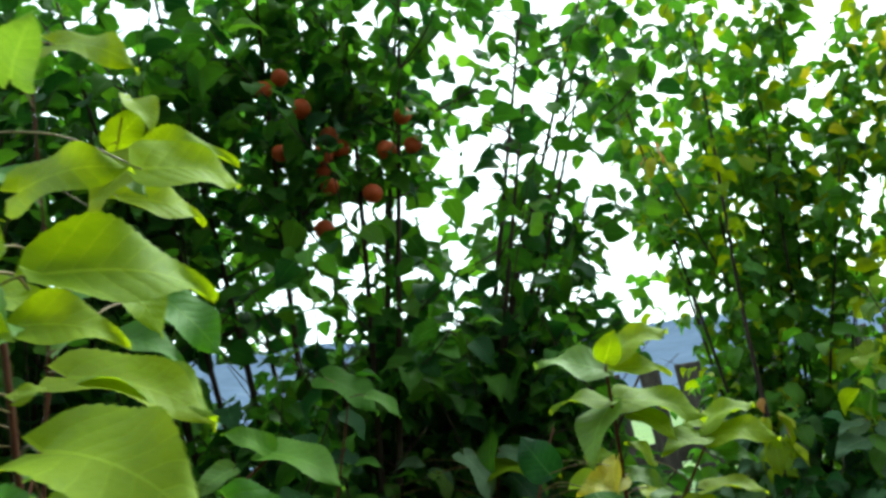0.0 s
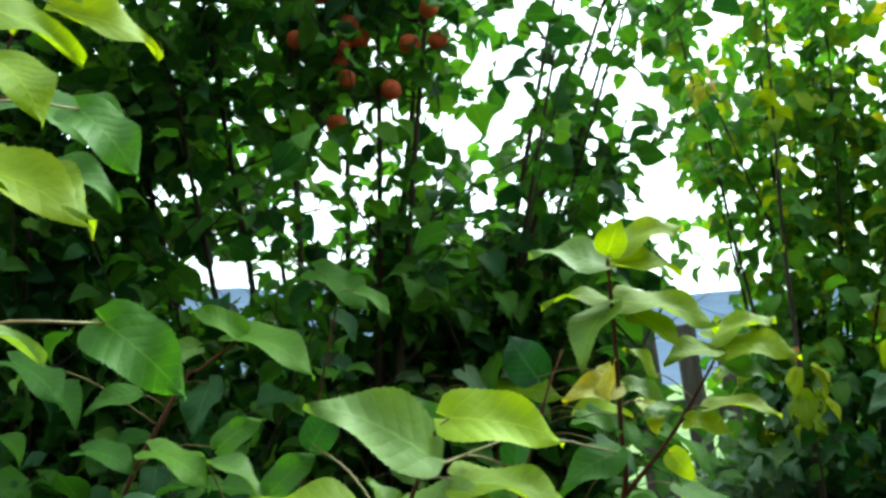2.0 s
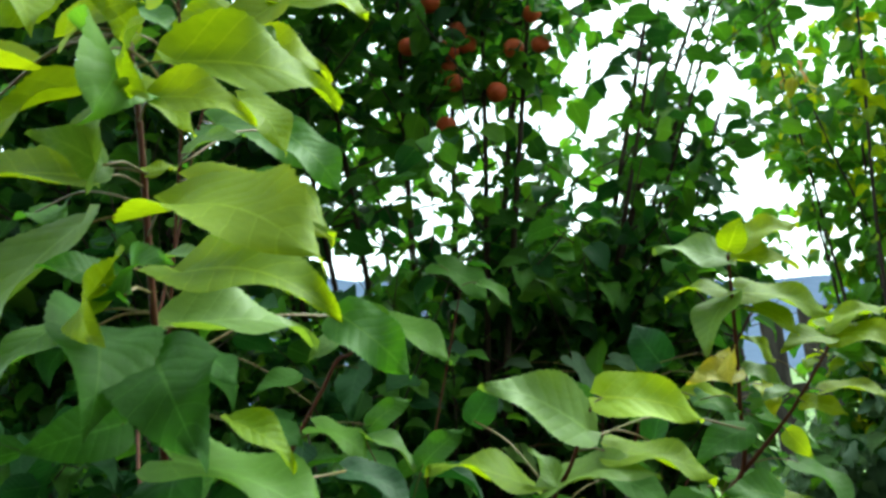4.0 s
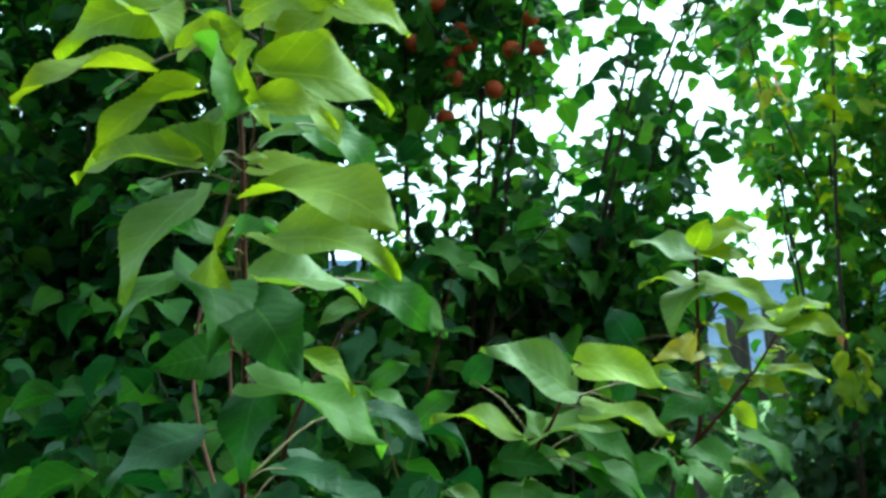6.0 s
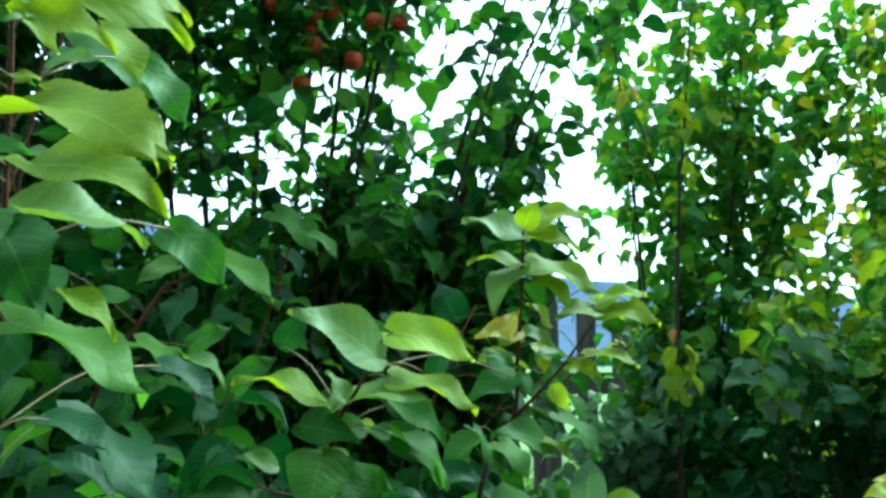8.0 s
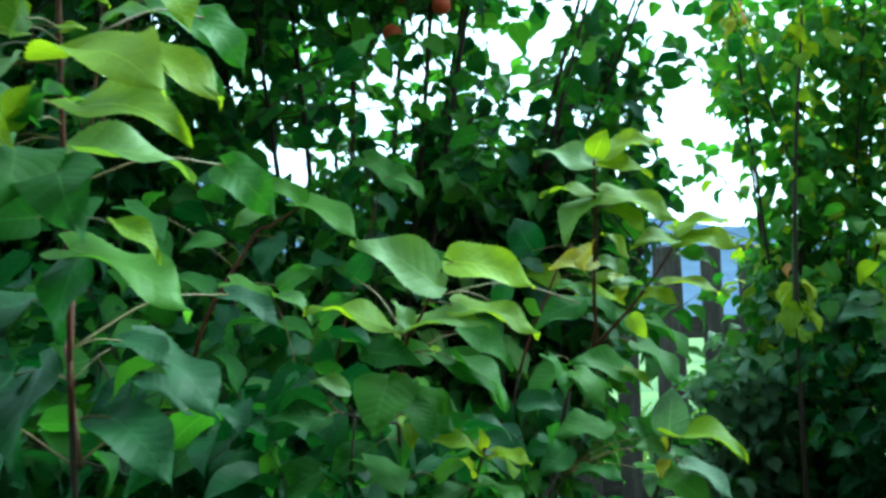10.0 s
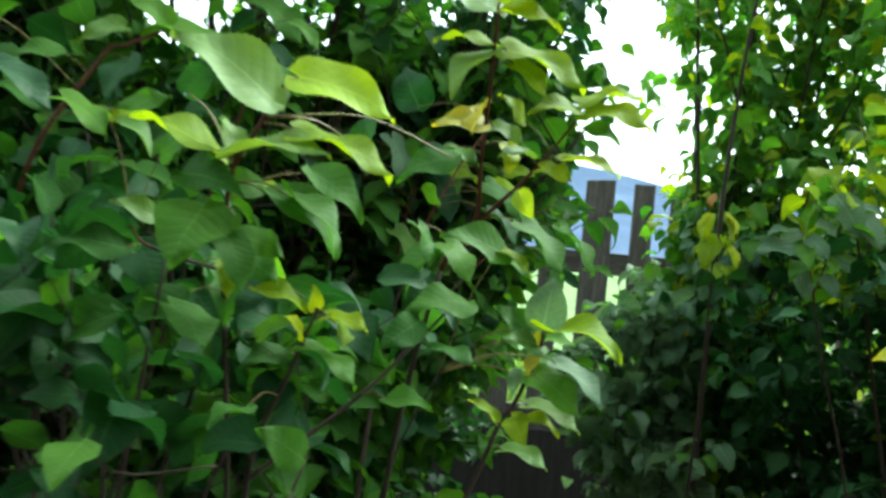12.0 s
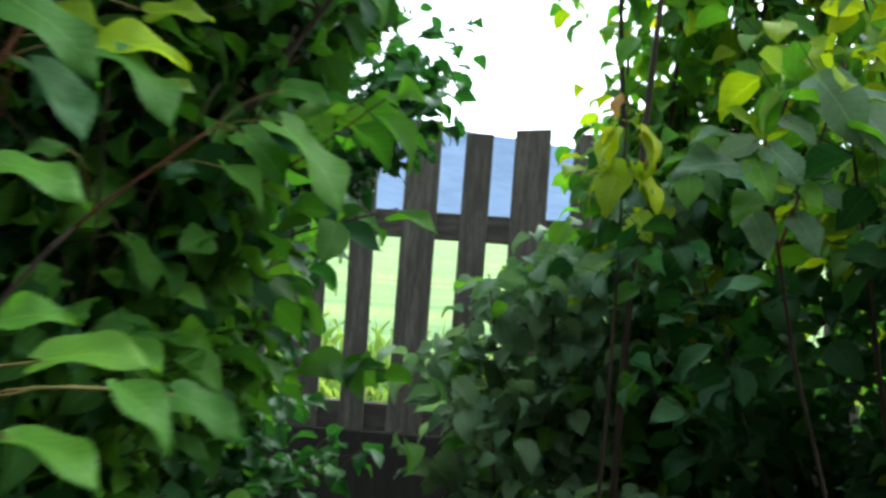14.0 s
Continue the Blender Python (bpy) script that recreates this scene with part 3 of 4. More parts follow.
shrub_e, n_e = grow_tree("shrub", "leafy apricot suckers growing thickly at the path", "shrub", (-0.35, 1.35, 0),
                         [(0.3, (-0.15, 1.15, 1.18)), (0.3, (-0.35, 1.05, 1.25)), (0.3, (-0.6, 1.1, 1.3)), (0.25, (-0.85, 1.2, 1.35)), (0.25, (-1.15, 1.3, 1.4)), (0.2, (-0.05, 1.3, 1.1)), (0.2, (-0.2, 1.0, 0.9)), (0.2, (-0.7, 0.95, 0.95)), (0.2, (-0.5, 1.4, 1.4)), (0.2, (0.08, 1.3, 0.9)), (0.25, (-0.95, 1.0, 1.2)), (0.25, (-0.75, 1.3, 1.45)), (0.25, (-1.0, 1.35, 1.45))],
                         26, 0.26, 0.078, 0.028, [(DEEP, 6), (GREEN, 4.5), (FRESH, 1.2)], 14, lambda p: 0.1 if p.x > -0.1 and p.z > 1.22 else (1.0 if p.z > 1.0 else 0.14), 0.009, upright=0.5)
# large deep share: the shade inside the suckers lies in the leaf colour
shrub_m, n_m = grow_tree("shrub", "fresh green apricot suckers with broad leaves, most toned dark for shade", "shrub", (-0.22, 1.02, 0),
                         [(0.3, (-0.25, 0.92, 1.2)), (0.3, (-0.48, 0.95, 1.2)), (0.3, (0.0, 1.02, 1.0)), (0.25, (-0.12, 0.9, 0.98)), (0.25, (0.1, 1.1, 0.85)), (0.25, (-0.04, 0.88, 1.06)), (0.25, (0.06, 0.96, 0.92)), (0.3, (-0.14, 0.9, 1.22))],
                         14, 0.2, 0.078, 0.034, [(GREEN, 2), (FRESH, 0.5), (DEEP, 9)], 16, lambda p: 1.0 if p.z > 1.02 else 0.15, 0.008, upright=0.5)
shrub_r, n_r = grow_tree("shrub", "tall shrub with fresh light green leaves", "shrub", (1.25, 2.35, 0),
                         [(0.6, (0.98, 2.12, 1.52)), (0.6, (1.2, 2.05, 1.66)), (0.6, (1.4, 2.1, 1.8)), (0.6, (1.65, 2.2, 1.95)), (0.6, (1.3, 2.3, 1.55)), (0.6, (1.9, 2.3, 1.8)), (0.6, (1.05, 2.3, 1.75)), (0.6, (1.25, 2.5, 1.85))],
                         26, 0.22, 0.064, 0.027, [(FRESH, 4), (GREEN, 1.5), (PALE, 3.5), (YOUNG, 2), (LIME, 0.6)], 17, lambda p: 0.46 if p.z > 1.68 else 1.0 if p.z > 1.24 else 0.06, 0.009, upright=0.6)
# the shade low by the fence is carried by dark leaf colour
shrub_l, n_l = grow_tree("shrub", "shrub at the foot of the fence, its leaves coloured dark for shade", "shrub", (-0.6, 2.75, 0),
                         [(0.2, (-0.2, 2.6, 1.2)), (0.2, (-0.5, 2.5, 1.3)), (0.2, (-0.85, 2.4, 1.3)), (0.2, (-1.2, 2.5, 1.3)), (0.15, (-0.05, 2.75, 0.8)), (0.2, (0.0, 2.85, 1.12)), (0.2, (0.05, 3.0, 0.7)), (0.15, (-0.4, 2.4, 0.8)), (0.15, (-1.6, 2.5, 1.2)), (0.2, (-0.35, 2.4, 1.5)), (0.2, (-0.7, 2.3, 1.5)), (0.2, (-1.0, 2.35, 1.5)), (0.2, (-0.8, 2.1, 1.35)), (0.2, (-1.2, 2.1, 1.45)), (0.2, (-0.55, 2.2, 1.25)), (0.2, (-0.72, 2.2, 1.62)), (0.2, (-0.5, 2.25, 1.6)), (0.2, (-0.3, 2.3, 1.6)), (0.2, (-0.62, 2.15, 1.4)), (0.2, (-0.3, 3.9, 1.3)), (0.2, (-0.28, 3.6, 1.5)), (0.2, (-0.4, 3.2, 1.3)), (0.2, (-0.15, 3.7, 0.7)), (0.2, (-0.5, 3.0, 1.4)), (0.2, (-0.35, 3.6, 0.9)), (0.3, (0.12, 3.6, 1.85)), (0.3, (0.2, 3.5, 1.72)), (0.3, (0.0, 3.4, 1.8)), (0.3, (-0.15, 3.5, 1.85)), (0.3, (0.05, 3.6, 1.6)), (0.3, (0.28, 3.5, 1.74)), (0.3, (0.26, 3.6, 1.95))],
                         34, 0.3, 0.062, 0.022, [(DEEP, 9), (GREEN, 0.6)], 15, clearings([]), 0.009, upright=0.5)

# ---- shoots close to the path; leaves as base in cm, azimuth, rise, length in cm, face ----
A_UPPER = [
    (-21.5, 40, 150.7, -31, -24, 12.9, 27), (-23.1, 44, 148.1, -14, -21, 11.1, 37), (-25.5, 48, 145.7, 44, -9, 9.5, 36),
    (-23.8, 46, 162.1, 40, -10, 11.1, 62), (-23.5, 42, 158.1, 10, -20, 6.4, 55), (-20.3, 55, 171.6, 52, -1, 8.8, 67),
    (-35.2, 47, 164.1, -148, -22, 10.3, -32), (-31.8, 45, 168.4, -160, -27, 9.7, -68), (-33.3, 42, 166.5, -38, -39, 8.3, 5),
    (-30.1, 44, 164.2, -10, 7, 5.9, 72), (-26.9, 43, 162.2, -65, -43, 10.6, -52), (-26.3, 41, 153.6, -38, 40, 6.3, 91),
    (-26, 41, 154.2, -113, 13, 4.5, -86),
]
A_LOWER = [
    (-29.9, 45, 160.8, -155, -39, 9.1, -43), (-30.1, 46, 155.5, 175, -2, 10.9, -45), (-29.2, 44, 151.9, -134, -56, 9.9, -22),
    (-26.3, 43, 147.2, -122, 15, 4.9, -53), (-26.1, 43, 147.1, -38, 5, 6.5, 48), (-26, 42, 148, -69, -35, 7.8, 63),
    (-31.7, 46, 146.6, -138, -47, 6.5, -24), (-29.4, 45, 145.8, -60, -39, 10.5, -24), (-24.8, 44, 143.4, -48, -36, 10, 27),
    (-27.6, 45, 140.1, -133, -12, 5.6, -87), (-21.8, 47, 139.6, 0, -41, 4.9, 26), (-25.6, 47, 137.8, 6, -29, 11, 19),
    (-26.7, 50, 137.5, -135, -79, 7.2, -30),
]
A_FOOT = [
    (-32.8, 52, 134.1, -164, -28, 8.4, -38), (-19.2, 62, 147.2, 0, -46, 7.2, 57), (-27.2, 58, 130.8, -19, -22, 6.6, 16),
    (-36.7, 50, 155.1, -28, -23, 4.7, 26), (-24.9, 44, 154.4, 66, 20, 2.3, 32), (-36.3, 56, 128, -93, -53, 10.1, -9),
    (-32.2, 54, 128.5, -74, -55, 10.8, 39), (-27, 56, 124.2, -28, -31, 10, 18), (-27.8, 62, 130.8, -13, -39, 11.9, 3),
    (-47.7, 60, 124.6, 0, 23, 5.6, 88), (-24.6, 66, 124.2, 180, 23, 7.1, -20), (-39.9, 50, 163.7, 0, 17, 2.4, 68),
    (-22.2, 70, 135.5, 0, -33, 6.7, 25),
]
A3_LEAVES = [
    (-29.5, 50, 163.1, 41, -35, 5.6, 63), (-26.4, 62, 166, -24, -51, 7.7, 16), (-25.9, 72, 166.2, 0, -54, 7.9, 46),
    (-28.7, 58, 158, 11, -28, 11.6, 37), (-25.5, 47, 168.2, 0, 0, 7.6, 65), (-26, 45, 164.1, -113, 22, 3.5, -105),
    (-24.9, 42, 161.6, -54, -46, 7.2, 68), (-27.6, 55, 159.5, 0, 9, 4.4, 46), (-28.3, 50, 150.2, 0, 3, 4.3, 29),
    (-23.8, 44, 174.5, -46, 16, 5.7, 137), (-21.8, 46, 177.5, 0, -30, 6.2, 53), (-28.2, 60, 158.5, 0, -30, 11.1, 24),
]
A2_LEAVES = [
    (-29.6, 80, 184.1, 17, -11, 10.3, 55), (-32.9, 82, 180.8, 52, -12, 10.4, 68), (-33.1, 78, 182.7, -144, -18, 7.1, -71),
    (-32.1, 79, 185.7, 14, 45, 5.8, 115), (-31.7, 78, 181.4, 0, -39, 4.1, 35), (-27.9, 78, 183.2, -163, -46, 9.6, -58),
    (-29.7, 80, 190.7, -39, -59, 6.3, 13), (-36.7, 80, 171.8, 0, -31, 13.9, 40), (-36.4, 85, 166.6, 0, -34, 8.9, 34),
    (-42, 74, 182.9, 0, -48, 7.1, 30),
]
B_MAIN = [
    (16.8, 108, 156.3, -28, 58, 4, 110), (16.5, 109, 154.9, 167, 19, 9.2, -35), (17.6, 109, 154.8, 0, -16, 7.4, 42),
    (18.1, 110, 157, 14, 13, 8.7, 36), (16.7, 111, 151, 173, 5, 8.1, -19), (16.3, 112, 150.5, -131, -46, 9.7, -3),
    (18.1, 113, 151.2, 0, -23, 11.3, 35), (19.2, 112, 149.2, -25, -42, 6.4, 35), (28.7, 115, 144.7, -14, -14, 8.8, 39),
    (28.2, 116, 145.8, 14, 12, 8.6, 21), (28.9, 115, 142.3, -24, -24, 5.4, 40), (26.3, 115, 138, -15, -12, 7.8, 19),
    (23.8, 115, 136.9, -37, -21, 5.3, 38),
]
B_BRANCH = [
    (27.9, 115, 144.5, -155, -9, 7.2, -34), (16, 113, 141.4, -163, -6, 6.7, -50), (15.9, 114, 143.9, -105, -45, 5.9, 28),
    (7.1, 116, 143.8, 144, 58, 6.5, -62), (17.3, 115, 141.8, -27, -28, 5.1, 38), (19.3, 116, 139.7, -76, -64, 4.7, -11),
    (21.4, 116, 133.4, -46, -50, 4.3, 58), (22.2, 117, 129.6, -19, -47, 8.8, 16), (19.9, 116, 125.4, -153, 11, 9.1, -50),
    (19.2, 116, 125.8, -24, -30, 5.7, 12), (11.3, 116, 138.5, -23, -22, 5.4, 27), (20.9, 116, 142.9, -149, 38, 4.9, -65),
    (22.3, 115, 138.2, -144, -10, 5.2, -23), (12.9, 110, 125.8, -48, -41, 7.1, 10), (9.2, 110, 127.8, -61, -49, 7, -28),
]
C_LEAVES = [
    (-0.7, 85, 139.5, 12, -18, 10, 53), (-2.6, 83, 136.7, -162, 28, 10.9, -55), (-8.5, 86, 131.6, -169, 16, 10.6, -16),
    (-6.9, 85, 131.4, -11, 3, 10.7, 22), (-0.5, 86, 134.2, 6, -20, 10.1, 24), (-10.6, 84, 129.2, -17, -14, 7.1, 58),
    (-8.5, 84, 126.1, -100, -49, 7.7, -21), (-2.9, 86, 128.1, -8, -37, 9.5, 23), (-14, 86, 124.8, -152, 16, 4.5, -52),
    (-16.6, 86, 121.5, -164, 0, 7.3, -35), (-6.1, 85, 123.4, -47, -50, 6.4, 11), (-3.4, 87, 118.6, -10, -16, 5.7, 22),
    (-6.1, 85, 131.9, 156, 55, 4.3, -13),
]
C_MORE = [
    (-5.2, 90, 141, 0, -30, 4.8, 54), (13.8, 98, 134.8, -171, -27, 6.9, -48), (4, 95, 134.5, 0, 64, 5.2, 56),
    (-14.5, 92, 138.7, 0, 52, 4.8, 98), (-1, 95, 131.5, -9, -39, 8, 37), (-7.8, 90, 121.1, -59, -57, 4.3, -2),
    (-4.1, 92, 113.8, 0, 31, 4.2, 49), (-12.7, 92, 117.3, -159, -37, 7.1, -42), (-6.7, 90, 121.5, -36, -15, 7.1, 26),
    (-0.6, 85, 128.1, -27, -41, 8.7, -5), (-6.1, 88, 123.8, -20, -17, 6, 46), (-3.2, 90, 128.7, 180, 18, 2.6, -36),
    (-4.6, 88, 128.7, -158, 0, 5.4, -59), (-6, 86, 125.6, -139, -39, 3.9, -43),
]
D_LEAVES = [
    (26.5, 117, 115.8, -46, -10, 12.7, 8), (26, 118, 116.6, 45, 78, 6.6, 41), (23.1, 118, 110.4, -107, -71, 3.3, 1),
    (25.5, 117, 110.4, -35, -32, 8.2, 31), (28.1, 117, 111.9, -27, -35, 8.1, 11), (25, 117, 106.2, -32, -16, 7.9, 13),
    (25.8, 118, 113.9, -151, 5, 6.3, -48), (25.4, 119, 114.6, 180, 34, 7.3, -60), (23.1, 116, 104.6, -72, -26, 5.9, 26),
    (24.5, 117, 104.5, -34, -15, 5.6, 10), (22.3, 117, 100.2, -36, -9, 6.9, 12), (20.9, 117, 103.8, 180, 32, 4.5, -25),
    (25.3, 117.5, 112.8, -151, -72, 3.3, -22), (25.6, 118, 115.6, 180, -87, 4, -26),
]
E_LEAVES = [
    (1.2, 93, 117.1, -96, 69, 2.8, -142), (2.6, 93, 116.5, -23, -11, 5.2, 18), (3.3, 94, 115.9, -66, -26, 4.9, -40),
    (-0.3, 93, 114.2, -105, 34, 3.7, -68), (0.7, 93, 113.1, -26, -26, 7.6, 3), (-1.8, 93, 112.4, -139, -21, 4.9, -35),
    (16.2, 105, 118.9, -143, -10, 8.4, -35), (11.3, 100, 116.3, -131, -28, 6, -62), (13.1, 100, 113.7, -30, -11, 6.2, 14),
    (3, 85, 103.5, -140, 31, 5.5, -85), (-2.7, 85, 107.5, -111, -12, 5.5, -1), (-4.3, 95, 119.1, -131, -44, 5.6, -27),
    (9.5, 95, 108.1, -22, -3, 5.4, 31),
]
P_LEAVES = [
    (15.2, 160, 139.4, 17, -41, 8.9, 46), (15.9, 162, 134.7, -19, -46, 8.8, 7), (17.9, 172, 138.4, -16, -46, 10.2, 10),
    (14.1, 175, 139.5, 0, -9, 9.9, 38), (18.2, 178, 144, 19, 3, 6.2, 43), (26.4, 186, 133.5, -21, -45, 8, 27),
    (30.4, 186, 134.6, -15, -50, 12.3, 10), (17.9, 155, 126, 0, -21, 7.5, 27), (25.2, 150, 112.6, 0, 1, 7.7, 28),
    (24.9, 145, 115.5, 0, 2, 5, 40), (26, 160, 109.4, -21, -38, 7.1, 9), (29.8, 162, 109, 0, -30, 6.8, 27),
    (23.3, 150, 107.1, -15, -17, 8, 2),
]
P_MORE = [
    (21.3, 176, 136.6, -17, -15, 3.6, 39), (25.8, 182, 129.3, -23, -42, 7, 7), (29.3, 190, 139.4, 0, -16, 5.9, 51),
    (18.8, 162, 128.3, -142, -22, 3.5, -41), (23, 180, 128.8, -142, -25, 3.6, -48),
]
P_BACK = [
    (-6.4, 183, 150, -47, -63, 11.9, -7), (-2.2, 184, 145.8, -15, -12, 15.5, 27), (1.5, 186, 149.3, -30, -28, 6.9, 37),
    (4.2, 185, 144.4, -47, -38, 8.7, -4), (3, 187, 143.4, -33, -63, 11.9, 22), (-21.4, 180, 132.8, -28, -38, 8.2, 26),
    (-25, 185, 144.6, -49, -48, 5.9, -10), (-13.3, 186, 147.5, -53, -59, 7.3, -6), (-17, 184, 141.5, -40, -51, 9.8, 9),
    (-8.9, 180, 132.7, -31, -46, 8.4, 14), (-3.3, 180, 130.8, -27, -51, 10.3, 14), (-8.9, 182, 136.9, -32, -36, 9.3, 17),
    (-32.2, 184, 141.2, -20, 16, 6.2, 62), (-7.3, 183, 140.3, -135, -54, 7.3, -22), (-0.3, 186, 152.1, -101, -62, 8.7, 25),
    (-20.8, 190, 150.8, -27, -11, 6.8, 36), (-23.8, 190, 146.8, -72, -59, 6.2, 0), (-14.6, 190, 147.9, -31, -32, 6.8, 25),
    (-21.8, 185, 132.7, -25, -26, 8, 21), (-9.7, 185, 135.3, -29, -21, 6.6, 30), (-16.3, 190, 137.9, 180, 74, 4.5, -58),
]
H_LEAVES = [
    (-32.3, 125, 154.5, -15, -32, 13.4, 24), (-31.9, 125, 154.6, -171, 30, 7.7, -53), (-36.9, 122, 153, -149, -30, 6.7, -54),
    (-42.6, 116, 147.5, -151, -17, 6.5, -46), (-34.6, 120, 148, -101, -61, 8.4, 1), (-32, 115, 139.8, 10, 27, 6.3, 67),
    (-24.3, 110, 134.1, 0, 34, 6.9, 68), (-38.2, 110, 140.2, -15, -33, 9.3, 16), (-32.3, 112, 138, -16, -33, 8.5, 3),
    (-18.7, 145, 161.9, -12, -44, 6.7, 28), (-55.4, 110, 152.6, -15, -39, 10, 11), (-46.3, 110, 141, -16, -25, 8.1, 19),
    (-26.7, 150, 167.3, -13, -43, 12.1, 32),
]
J_LEAVES = [
    (78.3, 131, 116.2, -162, -3, 6.6, -42), (78.1, 131, 116.8, -63, -54, 5.7, 42), (79.3, 132, 117.4, 180, 13, 4.1, -49),
    (81.3, 132, 118.1, -30, -33, 4.8, 46), (82.5, 133, 118.8, 0, 20, 3.2, 29), (85.5, 132, 116.6, -147, -47, 5.4, 10),
    (86.8, 133, 117.2, 0, 40, 3.3, 21), (88.3, 133, 116.1, -24, -44, 3.3, 58),
]
Q_LEAVES = [
    (87.1, 208.1, 141.6, 1, 67, 7.6, 58), (86.3, 208.1, 140.8, -158, 25, 7.1, -57), (83.4, 206, 139.9, -162, -15, 8, -20),
    (83.5, 206, 136.3, -161, -15, 11.4, -40), (86, 205.2, 136.3, -80, -52, 8, 26), (94.9, 210.5, 148.5, -42, -58, 12.9, 58),
    (89.9, 208.3, 142.6, -20, -38, 6.3, 55), (90.8, 207.5, 134.8, -43, -41, 7.2, 34), (95.1, 210.7, 134.5, -52, -37, 6, 30),
    (100.7, 212.9, 147.5, -14, -22, 7, 40), (87.5, 205.2, 138.4, -32, -48, 7.6, 51), (86.6, 210.1, 139.9, 173, -35, 7.6, -62),
    (99.5, 213.7, 153.6, -25, 2, 4.2, 37), (96.7, 213.6, 150.1, 170, 32, 4.8, -59), (100, 208.9, 144.3, -52, -55, 10.4, 51),
    (87.9, 208.3, 133.1, -137, -35, 9.4, -22), (92.5, 208.6, 130.1, -71, -48, 7.7, 27), (87.4, 210.3, 130, -69, -58, 7.8, 28),
]
# the colour of each leaf, in the order of the lists
TONES = {"Y": YOUNG, "F": FRESH, "P": PALE, "G": GREEN, "D": DEEP, "L": LIME, "O": GOLD, "E": GREY}

near_a = thing("apricot_shoot", (-0.36, 0.7, 0), "upright branching apricot shoot with big yellow-green leaves", "shoot", "young apricot shoots")
# most foot leaves take D: shade from the leaves above, put into colour
hero_shoot(near_a, [[(-0.36, 0.7, 0), (-0.34, 0.66, 0.8), (-0.30, 0.55, 1.24), (-0.275, 0.495, 1.40), (-0.262, 0.462, 1.5), (-0.258, 0.448, 1.58), (-0.268, 0.45, 1.68), (-0.285, 0.47, 1.8)]], [0.0032],
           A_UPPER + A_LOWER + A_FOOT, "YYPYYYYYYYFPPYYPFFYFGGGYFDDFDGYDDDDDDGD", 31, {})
BRANCH_BACK = [(-0.284, 0.52, 1.27), (-0.33, 0.6, 1.4), (-0.315, 0.6, 1.55), (-0.285, 0.56, 1.64), (-0.255, 0.5, 1.72), (-0.235, 0.46, 1.79)]
BRANCH_FAR = [(-0.3, 0.565, 1.2), (-0.42, 0.72, 1.4), (-0.415, 0.8, 1.6), (-0.379, 0.79, 1.72), (-0.345, 0.785, 1.79), (-0.318, 0.782, 1.83), (-0.30, 0.785, 1.9)]
hero_shoot(near_a, [BRANCH_BACK], [0.0016], A3_LEAVES, "YYFYYYYPPPYY", 37)
hero_shoot(near_a, [BRANCH_FAR], [0.0018], A2_LEAVES, "YYYYPYYFGF", 32)
young_b = thing("apricot_sapling", (0.04, 1.4, 0), "forked apricot sapling with yellow-green leaves on red stems", "sapling")
hero_shoot(young_b, [[(0.04, 1.4, 0), (0.05, 1.32, 0.8), (0.11, 1.21, 1.2), (0.157, 1.19, 1.295), (0.160, 1.15, 1.37), (0.165, 1.12, 1.464), (0.167, 1.085, 1.555)],
                     [(0.157, 1.19, 1.29), (0.225, 1.165, 1.362), (0.286, 1.148, 1.445)]], [0.0045, 0.003],
           B_MAIN + B_BRANCH, "YPYYYPYYYYFYYYOODPLLGFYFYPFF", 33, {0: 1.53, 16: 1.28, 19: 1.13})
shoot_c = thing("apricot_shoot", (-0.1, 1.22, 0), "apricot shoot with one yellow leaf among green ones", "shoot", "young apricot shoots")
hero_shoot(shoot_c, [[(-0.1, 1.22, 0), (-0.12, 1.15, 0.8), (-0.10, 0.97, 1.18), (-0.072, 0.87, 1.29), (-0.045, 0.845, 1.335), (-0.02, 0.842, 1.385)],
                     [(-0.09, 0.95, 1.2), (-0.15, 0.88, 1.22), (-0.17, 0.87, 1.24)]], [0.0035, 0.002],
           C_LEAVES + C_MORE, "LPYPYGFGPGGYPGGDDGYFGFFFLGF", 34, {6: 1.47, 16: 1.13})
shoot_d = thing("apricot_shoot", (0.12, 1.2, 0), "low apricot shoot with fresh curling leaves", "shoot", "young apricot shoots")
hero_shoot(shoot_d, [[(0.12, 1.2, 0), (0.13, 1.21, 0.7), (0.203, 1.190, 0.999), (0.229, 1.180, 1.057), (0.246, 1.175, 1.100), (0.259, 1.175, 1.142), (0.261, 1.180, 1.163)]], [0.004],
           D_LEAVES, "YEEFEPPGYYPYOO", 35, {1: 1.36})
shoot_e = thing("apricot_shoot", (-0.07, 1.2, 0), "short apricot shoot with a pale unfolding tip", "shoot", "young apricot shoots")
hero_shoot(shoot_e, [[(-0.07, 1.2, 0), (-0.08, 1.12, 0.7), (-0.05, 0.96, 0.98), (-0.01, 0.935, 1.1), (0.015, 0.93, 1.172)],
                     [(-0.05, 0.96, 0.98), (0.06, 0.99, 1.08), (0.14, 1.04, 1.175)]], [0.004, 0.003],
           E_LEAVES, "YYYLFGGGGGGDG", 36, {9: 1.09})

shoot_h = thing("apricot_shoot", (-0.5, 1.5, 0), "leaning apricot shoot with broad green leaves", "shoot", "young apricot shoots")
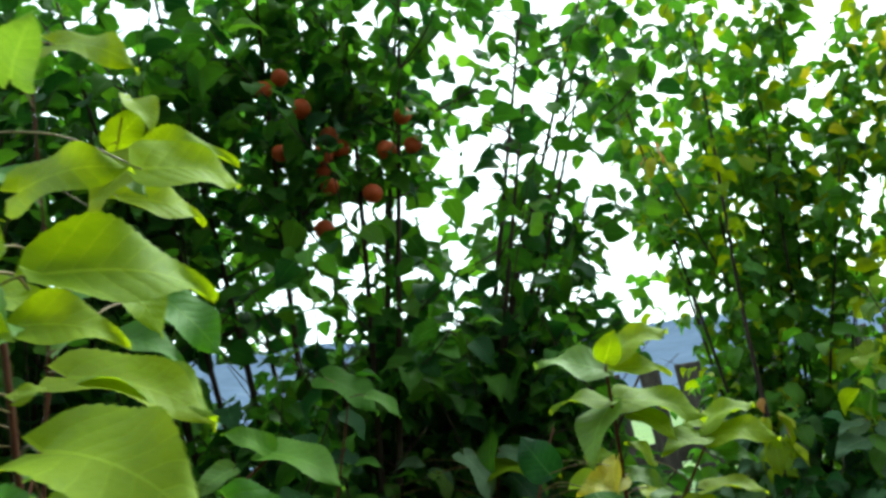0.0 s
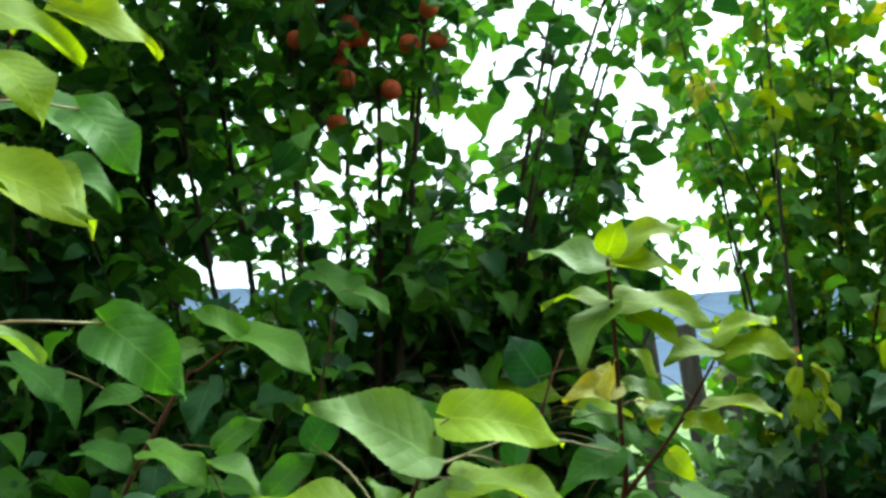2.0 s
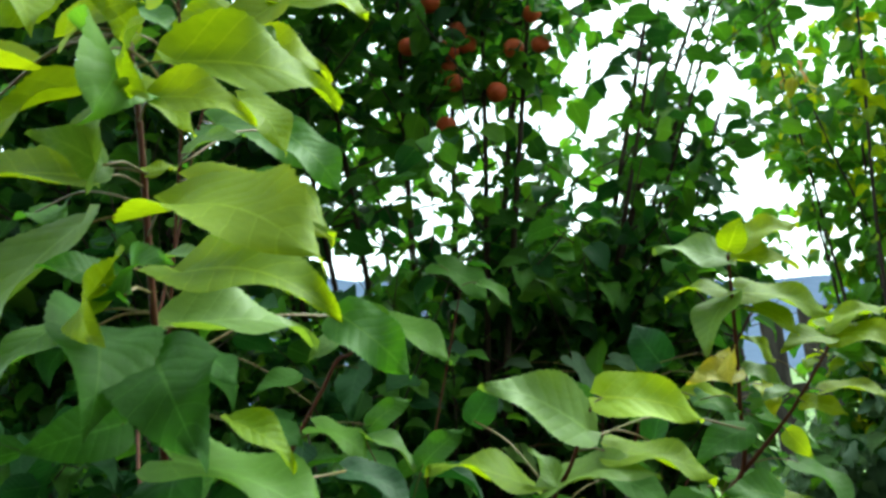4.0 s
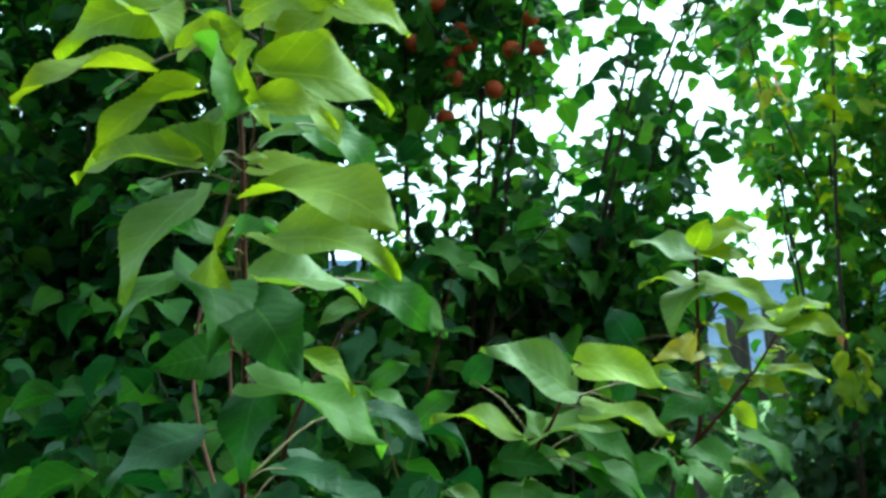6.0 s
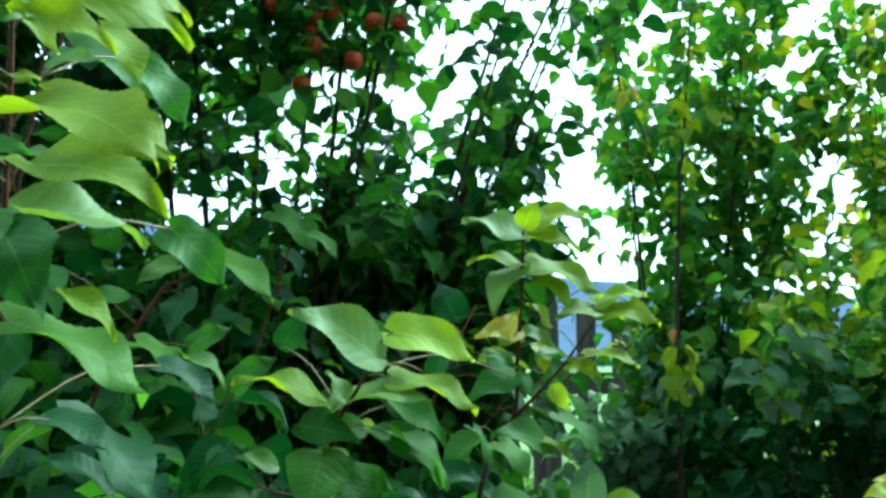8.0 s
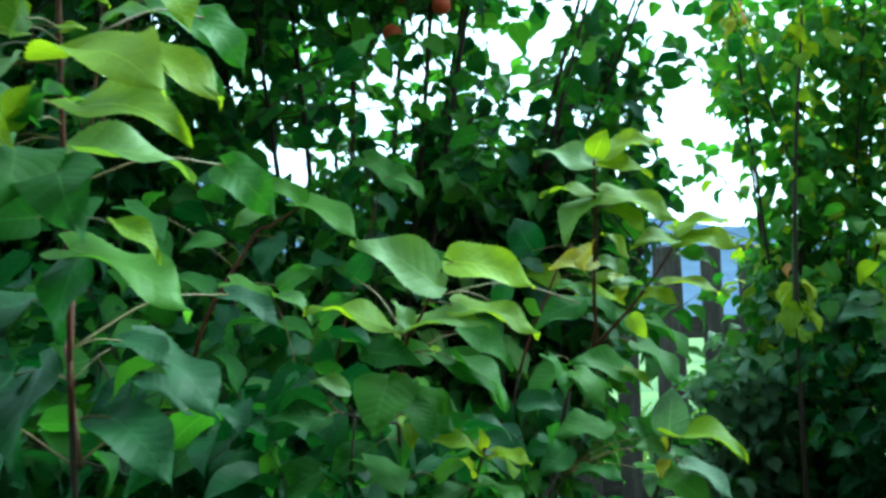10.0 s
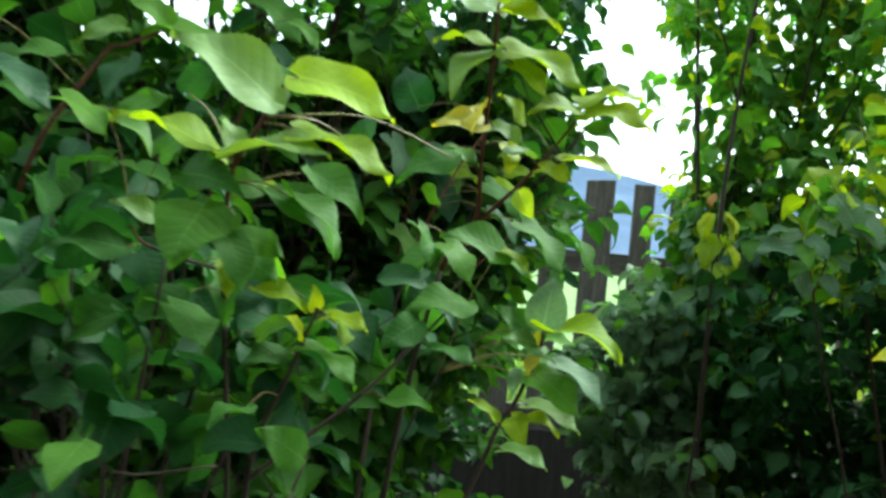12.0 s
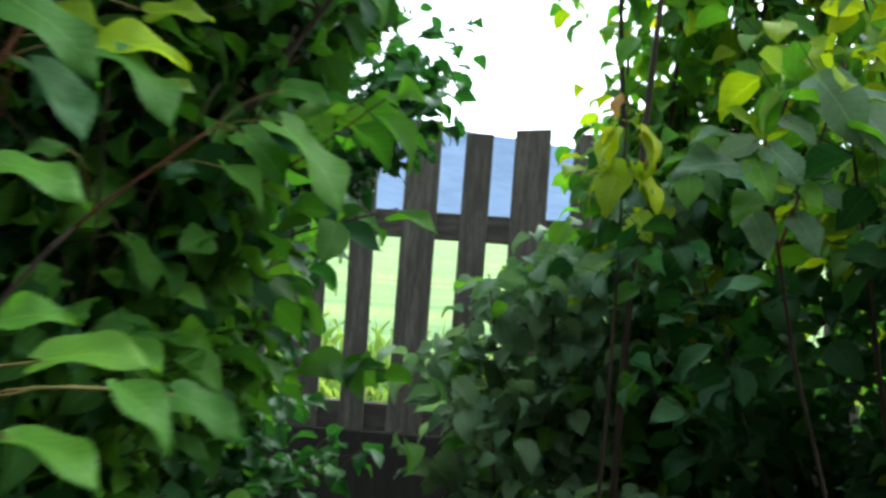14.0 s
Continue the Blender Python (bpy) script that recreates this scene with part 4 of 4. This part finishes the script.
hero_shoot(shoot_h, [[(-0.5, 1.5, 0), (-0.52, 1.4, 0.8), (-0.5, 1.22, 1.25), (-0.393, 1.200, 1.471), (-0.361, 1.220, 1.505), (-0.319, 1.250, 1.540)], [(-0.5, 1.5, 0.5), (-0.35, 1.5, 1.2), (-0.226, 1.47, 1.625)], [(-0.51, 1.3, 0.95), (-0.35, 1.15, 1.15), (-0.28, 1.12, 1.24)]], [0.0045, 0.003, 0.003],
           H_LEAVES, "FFPGDFGFPFGGG", 44, {})

shoot_p = thing("apricot_shoot", (-0.05, 1.75, 0), "leafy apricot shoot with a few yellowed leaves", "shoot", "young apricot shoots")
hero_shoot(shoot_p, [[(-0.05, 1.75, 0), (-0.05, 1.74, 0.8), (0.0, 1.72, 1.2), (0.08, 1.74, 1.42), (0.13, 1.8, 1.52)], [(-0.03, 1.74, 1.0), (0.1, 1.78, 1.2), (0.22, 1.87, 1.34)], [(-0.05, 1.76, 0.5), (0.02, 1.62, 0.85), (0.1, 1.56, 1.05)], [(-0.05, 1.75, 0.75), (-0.04, 1.84, 1.15), (-0.02, 1.87, 1.36), (0.01, 1.88, 1.5)]], [0.004, 0.003, 0.003, 0.003],
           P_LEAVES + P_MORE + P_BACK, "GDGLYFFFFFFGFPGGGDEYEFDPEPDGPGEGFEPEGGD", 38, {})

shoot_q = thing("apricot_shoot", (1.15, 2.35, 0), "forked shoot with large pale green leaves and an orange tip", "shoot", "young apricot shoots")
hero_shoot(shoot_q, [[(1.15, 2.35, 0), (1.1, 2.3, 0.7), (0.968, 2.192, 1.107), (0.912, 2.116, 1.26), (0.882, 2.083, 1.356), (0.875, 2.082, 1.417)], [(0.912, 2.116, 1.26), (0.959, 2.127, 1.406), (0.996, 2.147, 1.521)]], [0.0035, 0.0025],
           Q_LEAVES, "FYEEFEEFEEEEFYEFEE", 39, None, 0.92, 0.85)


def hanging_tip(name, label, top, foot, count, size, mats, seed, low=0.8, via=()):
    """A twig whose yellowing leaves hang one over the other."""
    rng = random.Random(seed)
    owner = thing(name, foot, label, "shoot")
    line = smooth_line([foot, *(via or [Vector(foot).lerp(Vector(top), 0.55) + Vector((0.02, 0, 0.05))]), top], 10)
    part("stem", mesh_from("stem", *tube(line, [0.005 * (1 - 0.7 * k / len(line)) for k in range(len(line))], 6), BARK), owner)
    for k in range(count):
        f = low + (1 - low) * k / (count - 1)
        p = line[int(f * (len(line) - 1))]
        az = -90 + (62 if k % 2 else -62) + rng.uniform(-35, 35)
        q = p + Vector((math.cos(radians(az)), math.sin(radians(az)), rng.uniform(-0.4, 0.4))) * 0.024
        part("leaf", leaf_mesh(True, rng.randrange(3), mats[min(len(mats) - 1, int(k / count * len(mats)))]), owner, place=leaf_pose(q, az, rng.uniform(-88, -58), size * rng.uniform(0.8, 1.15) * (1.15 - 0.65 * (k / count) ** 3), rng.uniform(-20, 20), 1.1))


hanging_tip("poplar_shoot", "small shoot of hanging yellow leaves, orange at the tip", (0.735, 2.37, 1.51), (0.70, 2.5, 0.0), 15, 0.068, [YOUNG, LIME, LIME, LIME, LIME, GOLD, RUST], 41, 0.9)
hanging_tip("poplar_shoot", "shoot tip with orange and yellow leaves", (0.63, 2.45, 2.29), (0.95, 3.2, 0.0), 14, 0.06, [FRESH, YOUNG, GOLD, RUST], 42, 0.85, [(0.97, 3.1, 1.6), (0.75, 2.65, 2.1)])
shoot_j = thing("yellow_shoot", (1.25, 1.5, 0), "low shoot of bright yellow leaves", "shoot")
hero_shoot(shoot_j, [[(1.25, 1.5, 0), (1.24, 1.46, 0.7), (1.1, 1.38, 1.1), (0.872, 1.33, 1.166), (0.794, 1.32, 1.166)]], [0.004], J_LEAVES, "OOOLFOLO", 43)


def build_fruit():
    """Ripe apricots, each with its groove, hanging in the tree."""
    spots = [(-0.34, 1.71, 2.36), (-0.3, 1.71, 2.38), (-0.27, 1.74, 2.31), (-0.22, 1.76, 2.24), (-0.24, 1.76, 2.2), (-0.2, 1.77, 2.21), (-0.24, 1.78, 2.13), (-0.25, 1.79, 2.17),
             (-0.04, 1.79, 2.19), (-0.15, 1.8, 2.1), (-0.1, 1.79, 2.19), (-0.05, 1.78, 2.26), (-0.27, 1.8, 2.04), (-0.33, 1.75, 2.22)]
    verts, faces = [], []
    for j in range(13):
        v = math.pi * j / 12
        for i in range(16):
            u = 2 * math.pi * i / 16
            r = math.sin(v) * (1 - 0.14 * max(0, math.cos(u)) ** 10)
            verts.append((r * math.cos(u), r * math.sin(u), math.cos(v) * 0.96 - 0.12 * math.exp(-(v * 4) ** 2)))
    for j in range(12):
        for i in range(16):
            a, b = j * 16 + i, j * 16 + (i + 1) % 16
            faces.append((a, a + 16, b + 16, b))
    me = mesh_from("apricot", verts, faces, FRUIT)
    rng = random.Random(51)
    for p in spots:
        r = rng.uniform(0.019, 0.024)
        part("apricot", me, tree_f, "ripe orange apricot", place=pose(*p, rng.uniform(-25, 25), rng.uniform(-25, 25), rng.uniform(0, 360)) @ Matrix.Diagonal((r, r, r, 1)))


build_fruit()
